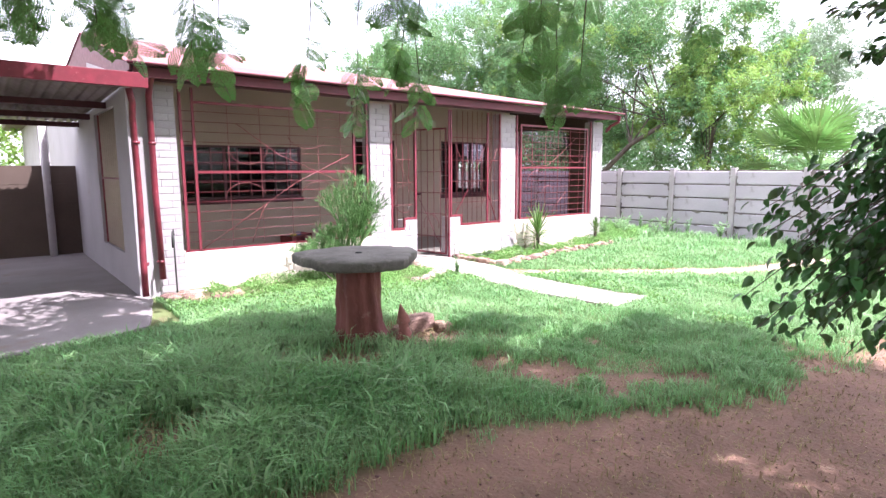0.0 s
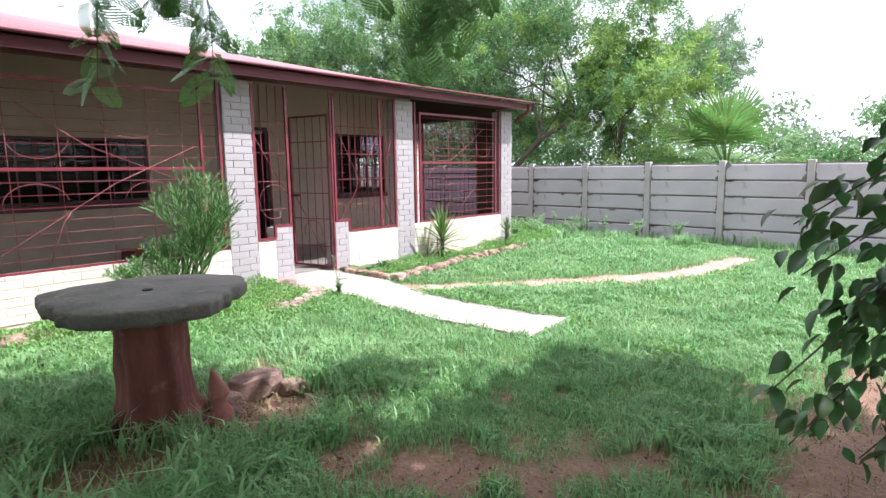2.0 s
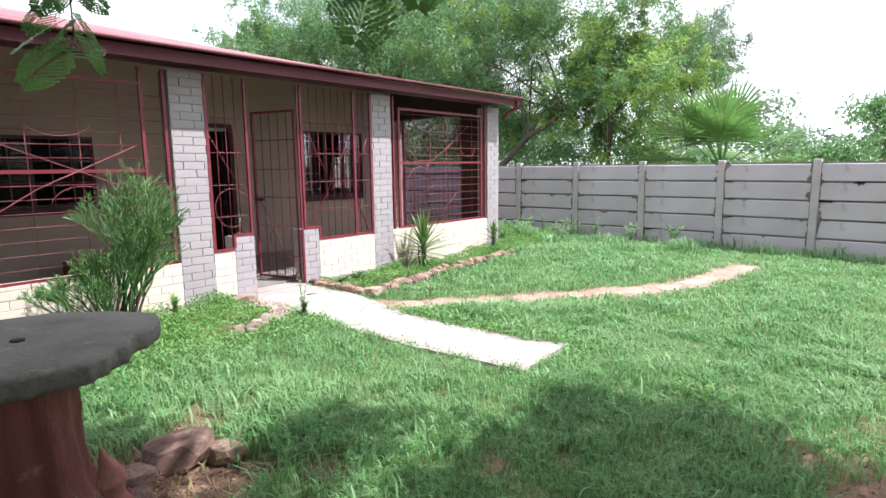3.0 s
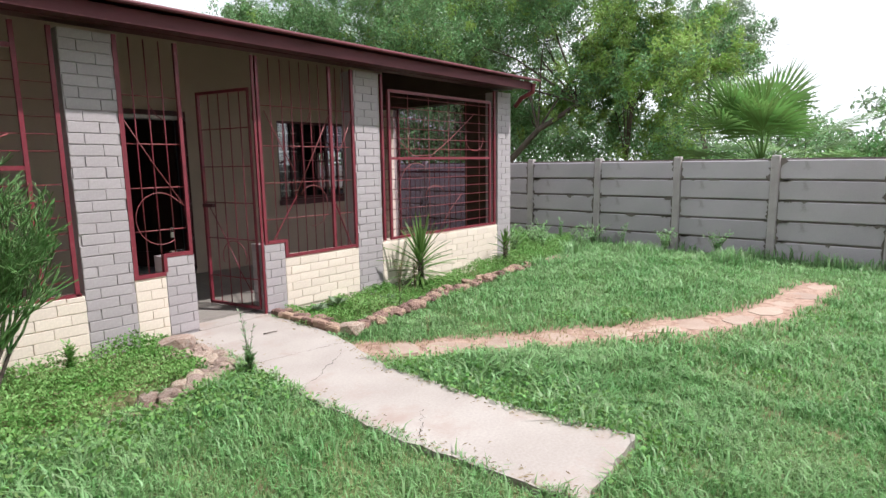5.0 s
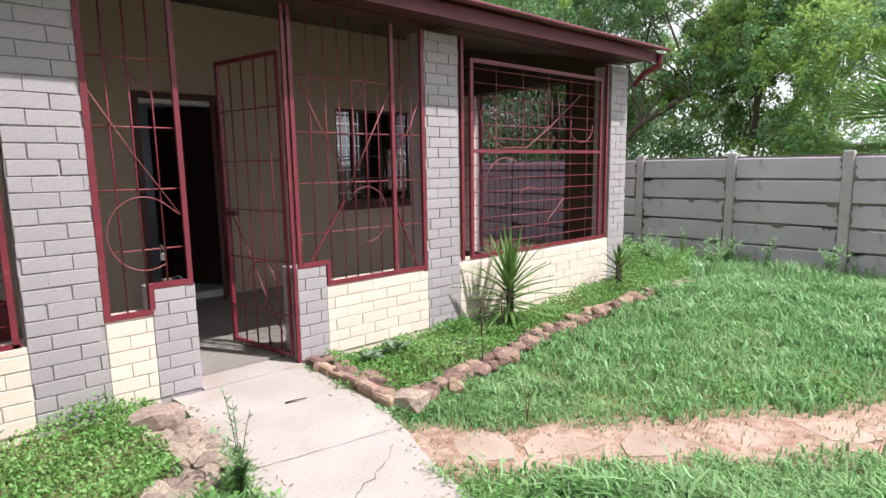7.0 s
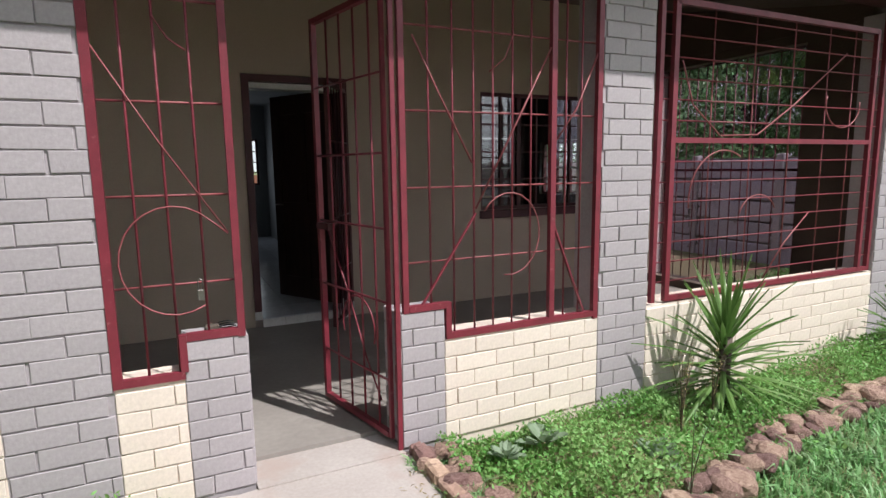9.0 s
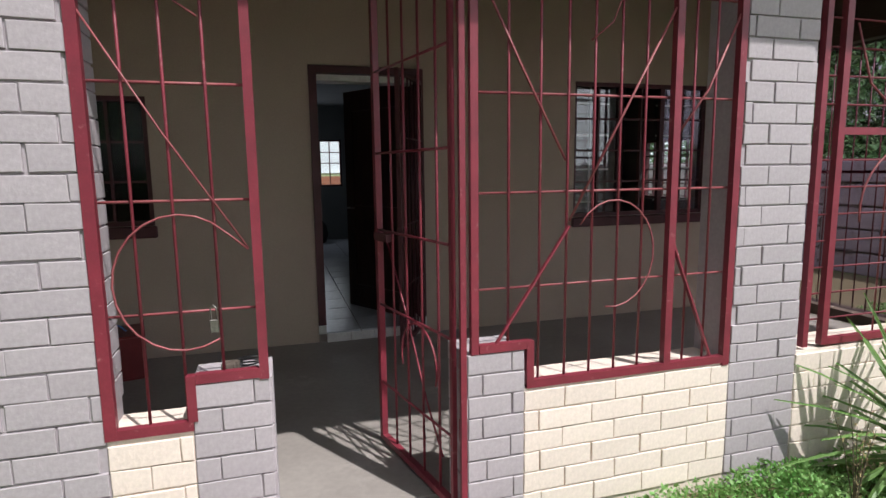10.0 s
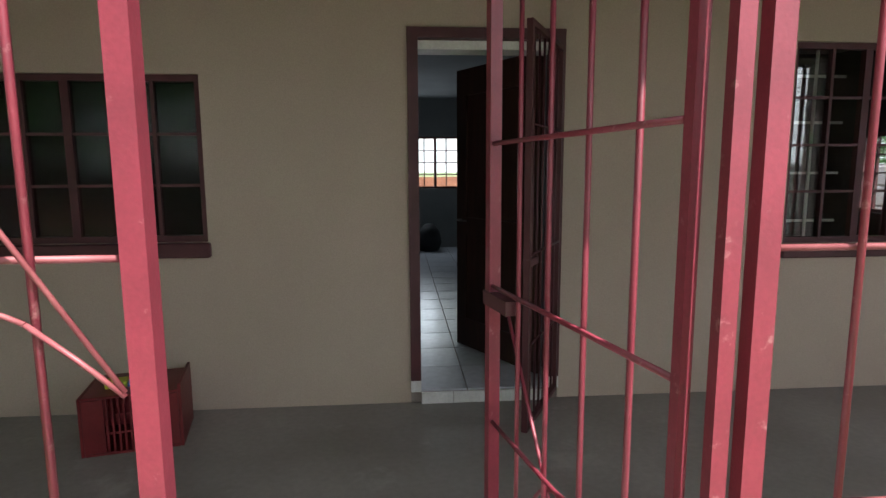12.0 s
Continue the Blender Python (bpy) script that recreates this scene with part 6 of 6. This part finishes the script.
# ---- grass and ground cover ----
def blades(name, n, x0, x1, y0, y1, height, keep, mat, seed, label, width=0.004, bend=0.5):
    rng = np.random.default_rng(seed)
    x, y = rng.uniform(x0, x1, n), rng.uniform(y0, y1, n)
    k = keep(x, y, rng)
    x, y = x[k], y[k]
    n = len(x)
    h = height(x, y) * rng.uniform(0.5, 1.25, n)
    a = rng.uniform(0, 2 * math.pi, n) + 0.8 * wave(x, y, 1.7, 4)
    lean = rng.uniform(0.1, 1.0, n) * bend * h
    z = gz(x, y) - 0.004
    b = np.stack([x, y, z], 1)
    d = np.stack([np.cos(a), np.sin(a), np.zeros(n)], 1)
    s = np.stack([-np.sin(a), np.cos(a), np.zeros(n)], 1) * (width * rng.uniform(0.7, 1.5, n) * (0.6 + h / 0.2))[:, None]
    up = np.array([0, 0, 1.0])
    m = b + d * (lean * 0.35)[:, None] + up * (h * 0.6)[:, None]
    t = b + d * lean[:, None] * 1.15 + up * (h * (1 - 0.25 * bend))[:, None]
    V = np.stack([b - s, b + s, m + s * 0.8, m - s * 0.8, t], 1).reshape(-1, 3)
    i = np.arange(n)[:, None] * 5
    q = np.concatenate([i, i + 1, i + 2, i, i + 2, i + 3, i + 3, i + 2, i + 4], 1).ravel()
    return tagged(new(name, raw_mesh(name, V, 3, q, M[mat])), label, "grass", kind="stuff")


def lawn_h(x, y):
    h = 0.07 + 0.03 * wave(x, y, 1.9, 6) + 0.028 * wave(x, y, 5.0, 7) + 0.02 * wave(x * 1.3 + 0.4 * y, y - 0.5 * x, 9.1, 11) + 0.015 * wave(x, y, 14.0, 9)
    for cx, cy, r, e in ((1.3, 3.7, 1.2, 0.15), (2.2, 2.9, 0.9, 0.10), (0.8, 2.4, 0.9, 0.05), (3.7, 3.6, 0.6, 0.05), (4.4, 1.3, 0.35, 0.06), (0.2, 4.2, 0.8, 0.05), (11.2, 5.8, 1.6, 0.08), (6.6, 4.4, 0.5, 0.06), (3.2, 5.2, 1.2, 0.04)):
        h = h + e * np.exp(-((x - cx) ** 2 + (y - cy) ** 2) / (r * r))
    return np.clip(h, 0.03, 0.3)


def lawn_keep(x, y, rng):
    k = ~in_path(x, y) & ~in_bed(x, y) & (seg_dist(x, y, [(5.29, 6.6), (5.34, 6.3), (5.3, 5.95), (5.0, 5.78), (4.7, 5.68)]) > 0.09)
    k &= ~((x < 1.62) & (y > 5.35)) & ~((y > 6.95) & (x > 1.5) & (x < 10.7))
    k &= rng.random(len(x)) > bare(x, y) * 1.02
    clump = 0.9 + 0.3 * wave(x, y, 9.0, 8)
    return k & (rng.random(len(x)) < clump)


blades("lawn", 440000, -1.2, 7.4, 0.6, 6.9, lawn_h, lawn_keep, "grass", 51, "unmown green grass of the front lawn", 0.0034, 0.95)
blades("lawn", 210000, 6.3, 13.4, -1.5, 7.2, lawn_h, lawn_keep, "grass", 52, "green grass of the lawn before the fence", 0.006, 0.9)


blades("lawn", 60000, -9.0, -1.1, -2.5, 5.2, lawn_h, lambda x, y, r: r.random(len(x)) > bare(x, y) * 0.9, "grass", 56, "green grass of the garden beside the carport", 0.009, 0.9)
blades("lawn", 60000, 5.5, 13.4, -6.5, 1.0, lawn_h, lambda x, y, r: (r.random(len(x)) < 0.55 + 0.4 * wave(x, y, 2.0, 3)) & ((x > 6.3) & (y < -1.4) | (x <= 6.3) & (y < 0.65) | (y > 0.6) & (x > 7.3)), "grass", 57, "patchy green grass of the garden towards the back wall", 0.008, 0.9)


def strap_keep(x, y, rng):
    c = wave(x, y, 3.1, 12) + 0.6 * wave(x, y, 8.0, 5)
    edge = np.exp(-(seg_dist(x, y, [(6.1, 3.1), (6.12, 4.6), (6.3, 5.2)]) / 0.35) ** 2)
    return lawn_keep(x, y, rng) & (rng.random(len(x)) < 0.1 + 0.6 * np.clip(c, 0, 1) + edge)


blades("strap_grass", 90000, -0.8, 13.2, -0.5, 6.9, lambda x, y: 0.035 + 1.25 * lawn_h(x, y), strap_keep, "strap", 54, "longer pale green strap-leaved grass in loose tufts", 0.0036, 1.15)
blades("dry_grass", 42000, -1.0, 8.5, 0.2, 6.8, lambda x, y: 0.6 * lawn_h(x, y), lambda x, y, r: ~in_path(x, y) & (y < 6.9) & ~((x < 1.62) & (y > 5.35)) & (r.random(len(x)) < 0.35 + 0.4 * bare(x, y)), "dry", 53, "straw and dry blades between the grass", 0.003, 1.5)


def fence_keep(x, y, rng):
    return (rng.random(len(x)) < np.clip(0.35 + 0.8 * wave(x, y, 3.3, 21), 0, 1)) & (x > np.interp(y, [1.0, 4.0, 6.0, 8.8], [13.2, 12.6, 11.9, 11.0]) + 0.3 * wave(x, y, 4.0, 2))


blades("tall_grass", 26000, 11.0, 13.42, 1.0, 8.9, lambda x, y: 0.2 + 0.14 * wave(x, y, 3.7, 13), fence_keep, "strap", 58, "tall feathery grass and weeds against the concrete fence", 0.004, 0.7)


def herbs(n, seed):
    rng = np.random.default_rng(seed)
    x, y = rng.uniform(0.0, 12.8, n), rng.uniform(1.0, 6.9, n)
    near = np.exp(-(seg_dist(x, y, [(6.15, 3.2), (6.2, 4.9)]) / 0.28) ** 2) + np.exp(-(seg_dist(x, y, [(3.0, 5.5), (5.2, 5.45)]) / 0.35) ** 2) + 0.8 * np.exp(-(seg_dist(x, y, [(1.9, 6.2), (3.2, 6.4)]) / 0.35) ** 2)
    c = wave(x, y, 2.3, 15) + 0.5 * wave(x, y, 7.0, 3)
    k = lawn_keep(x, y, rng) & (rng.random(n) < near + np.clip(c - 0.55, 0, 1))
    x, y = x[k], y[k]
    P = np.stack([x, y, gz(x, y) + (0.03 + 0.6 * lawn_h(x, y)) * rng.uniform(0.3, 1.1, len(x))], 1)
    D = rng.normal(size=(len(x), 3))
    D[:, 2] = np.abs(D[:, 2]) * 0.5 + 0.1
    V, q = leaves_at(rng, P, 0.034, 0, 0.6, D)
    tagged(new("lawn_weeds", raw_mesh("lawn_weeds", V, 3, q, M["bed"])), "small broad-leaved weeds growing through the lawn", "plants", kind="stuff")


herbs(170000, 63)


def litter(n, seed):
    rng = np.random.default_rng(seed)
    x, y = rng.uniform(0.2, 6.5, n), rng.uniform(0, 4.2, n)
    k = rng.random(n) < bare(x, y)
    x, y = x[k], y[k]
    P = np.stack([x, y, gz(x, y) + 0.006], 1)
    D = rng.normal(size=(len(x), 3))
    D[:, 2] *= 0.1
    V, q = leaves_at(rng, P, 0.024, 0, 0.28, D)
    tagged(new("leaf_litter", raw_mesh("leaf_litter", V, 3, q, M["dry"])), "small dry leaves and twigs scattered on bare soil", "litter", kind="stuff")


litter(9000, 61)


def gravel(n, seed):
    """Loose chips and clods: small squashed octahedra."""
    rng = np.random.default_rng(seed)
    x, y = rng.uniform(0.4, 6.5, n), rng.uniform(0.2, 4.6, n)
    near = np.exp(-((x - 3.15) ** 2 + (y - 3.7) ** 2) / 0.3)
    k = rng.random(n) < bare(x, y) * (0.22 + near)
    x, y = x[k], y[k]
    n = len(x)
    s = (0.004 + 0.012 * rng.random(n) ** 4)[:, None, None]
    corner = np.array([(1, 0, 0), (0, 1, 0), (-1, 0, 0), (0, -1, 0), (0, 0, 0.6), (0, 0, -0.5)], float)
    c = corner[None] * rng.uniform(0.6, 1.4, (n, 6, 1)) * s
    a = rng.uniform(0, 6.28, n)[:, None]
    V = np.stack([c[..., 0] * np.cos(a) - c[..., 1] * np.sin(a) + x[:, None], c[..., 0] * np.sin(a) + c[..., 1] * np.cos(a) + y[:, None], c[..., 2] + (gz(x, y) + 0.003)[:, None]], -1).reshape(-1, 3)
    f = np.array([(0, 1, 4), (1, 2, 4), (2, 3, 4), (3, 0, 4), (1, 0, 5), (2, 1, 5), (3, 2, 5), (0, 3, 5)]).ravel()
    q = (np.arange(n)[:, None] * 6 + f[None]).ravel()
    tagged(new("gravel", raw_mesh("gravel", V, 3, q, M["chips"])), "small pale chips and clods lying on the bare soil", "gravel", kind="stuff")


gravel(26000, 64)


def path_litter():
    rng = np.random.default_rng(66)
    n = 700
    y = rng.uniform(3.1, 6.8, n)
    left = np.interp(y, [3.05, 4.2, 5.1, 5.95, 7], [5.44, 5.34, 5.36, 5.42, 5.46])
    right = np.interp(y, [3.05, 4.15, 5.1, 5.9, 7], [6.2, 6.07, 6.1, 6.36, 6.38])
    side = rng.random(n) < 0.5
    off = np.abs(rng.normal(size=n)) * 0.07
    x = np.where(side, left + off, right - off)
    P = np.stack([x, y, np.full(n, 0.004)], 1)
    D = rng.normal(size=(n, 3))
    D[:, 2] = 0.02
    V, q = leaves_at(rng, P, 0.03, 0, 0.22, D)
    V[:, 2] = np.clip(V[:, 2], 0.002, 0.012)
    tagged(new("path_litter", raw_mesh("path_litter", V, 3, q, M["dry"])), "straw and crumbs of dry leaf along the path edges", "litter", kind="stuff")


path_litter()
bm = bmesh.new()
tube(bm, [(5.93, 6.42, 0.008), (5.99, 6.405, 0.012), (6.06, 6.40, 0.008)], 0.006, 5, 0.003)
part("dry_twig", bm, M["bark"], None, "short dry twig lying on the concrete path", "twig")


def cover(n, seed):
    rng = np.random.default_rng(seed)
    x, y = rng.uniform(2.2, 13.2, n), rng.uniform(5.6, 8.8, n)
    k = in_bed(x, y) & ~((y > 6.97) & (x < 10.7)) & (wave(x, y, 5.0, 9) + rng.uniform(-0.6, 0.6, n) > -0.45)
    x, y = x[k], y[k]
    h = np.clip(0.085 + 0.07 * wave(x, y, 4.0, 3) + 0.09 * np.clip(wave(x, y, 8.0, 4), 0, 1) + 0.03 * wave(x, y, 15.0, 7) + 0.1 * np.clip(x - 9.2, 0, 1), 0.02, 0.3)
    P = np.stack([x, y, gz(x, y) + h * rng.random(len(x)) ** 0.6], 1)
    D = rng.normal(size=(len(x), 3))
    D[:, 2] = np.abs(D[:, 2]) * 0.5 + 0.2
    V, q = leaves_at(rng, P, 0.026, -0.1, 0.55, D)
    tagged(new("ground_cover", raw_mesh("ground_cover", V, 3, q, M["bed"])), "low bright green leafy weeds filling the flower beds", "plants", kind="stuff")


cover(400000, 62)

# ---- wires ----
for a, b in (((-10, 30, 6.5), (40, 8, 7.2)), ((-10, 31, 6.9), (40, 8.5, 7.6))):
    w = thing("overhead_wire", (0, 0, 0), "thin dark overhead wire crossing the sky", "cable")
    bm = bmesh.new()
    a, b = Vector(a), Vector(b)
    tube(bm, [a.lerp(b, i / 12) - Vector((0, 0, 1.2 * math.sin(math.pi * i / 12))) for i in range(13)], 0.008, 4)
    part("wire", bm, M["wire"], w)


# ---- single pieces: bricks and tiles, last ----
def bricks():
    rng = random.Random(77)
    cache = {}
    ring = ((-1, -1), (1, -1), (1, 1), (-1, 1))

    def piece(w, h, mat):
        key = (round(w, 2), round(h, 2), mat, rng.randrange(4))
        if key not in cache:
            bm = bmesh.new()
            a, b = w / 2 - 0.0014, h / 2 - 0.0024
            jit = [(rng.uniform(-0.002, 0.0008), rng.uniform(-0.0026, 0.0012)) for _ in ring]
            back = [bm.verts.new((sx * (a + u), 0.009, sz * (b + v))) for (sx, sz), (u, v) in zip(ring, jit)]
            mid = [bm.verts.new((sx * (a + u), 0.0008, sz * (b + v))) for (sx, sz), (u, v) in zip(ring, jit)]
            fr = [bm.verts.new((sx * (a + u - 0.0022), -0.001 + rng.uniform(-0.0006, 0.0006), sz * (b + v - 0.0022))) for (sx, sz), (u, v) in zip(ring, jit)]
            bm.faces.new(fr)
            for p, q in ((back, mid), (mid, fr)):
                for i in range(4):
                    bm.faces.new((p[i], p[(i + 1) % 4], q[(i + 1) % 4], q[i]))
            me = mesh_of(bm, "brick")
            me.materials.append(M[mat])
            cache[key] = me
        return cache[key]

    # courses and upright joints run on from pillar to wall; odd courses are shifted by half a brick
    for wall, (x0, x1, top, mat) in zip(WALLS, ZONES):
        for row in range(-6, 23):
            lo, hi = COURSE + row * BH, min(COURSE + (row + 1) * BH, top)
            if hi - lo < 0.03:
                continue
            off = 5.0 if row % 2 == 0 else 4.8725
            x = off + math.floor((x0 - off) / BW) * BW + rng.uniform(-0.012, 0.012)
            while x < x1 - 0.02:
                nxt = x + BW + rng.uniform(-0.006, 0.006)
                a, b = max(x, x0), min(nxt, x1)
                if b - a > 0.03:
                    o = part("brick", piece(b - a, hi - lo, mat), None, wall)
                    o.matrix_world = pose((a + b) / 2, F + rng.uniform(-0.0015, 0.0015), (lo + hi) / 2 + rng.uniform(-0.001, 0.001), rng.uniform(-0.8, 0.8), rng.uniform(-0.35, 0.35), rng.uniform(-0.3, 0.3))
                x = nxt
    # the side of the pillar that the doorway shows
    for wall, xx, sgn in ((WALLS[2], 5.13, 1), (WALLS[4], 5.635, 1), (WALLS[5], 6.34, -1)):
        top = ZONES[WALLS.index(wall)][2]
        for row in range(-6, 23):
            lo, hi = COURSE + row * BH, min(COURSE + (row + 1) * BH, top)
            if hi - lo < 0.03 or lo < (0.55 if wall is WALLS[2] else -0.05):
                continue
            spans = ((0.0, 0.22),) if row % 2 else ((0.0, 0.105), (0.105, 0.22))
            for a, b in spans:
                o = part("brick", piece(b - a, hi - lo, ZONES[WALLS.index(wall)][3]), None, wall)
                o.matrix_world = pose(xx + sgn * 0.006, F + 0.004 + (a + b) / 2, (lo + hi) / 2, 0, rng.uniform(-0.8, 0.8), 90 * sgn)


bricks()


def tiles():
    me = bmesh.new()
    box(me, -0.196, 0.196, -0.196, 0.196, 0.0, 0.012)
    me = mesh_of(me, "tile")
    me.materials.append(M["tile"])
    fl = bpy.data.objects["floor_room"]
    for i in range(5):
        for j in range(16):
            o = part("tile", me, None, fl)
            o.matrix_world = pose(5.31 + 0.4 * i, R + 0.21 + 0.4 * j, 0.0885, 0, 0, 0)


tiles()
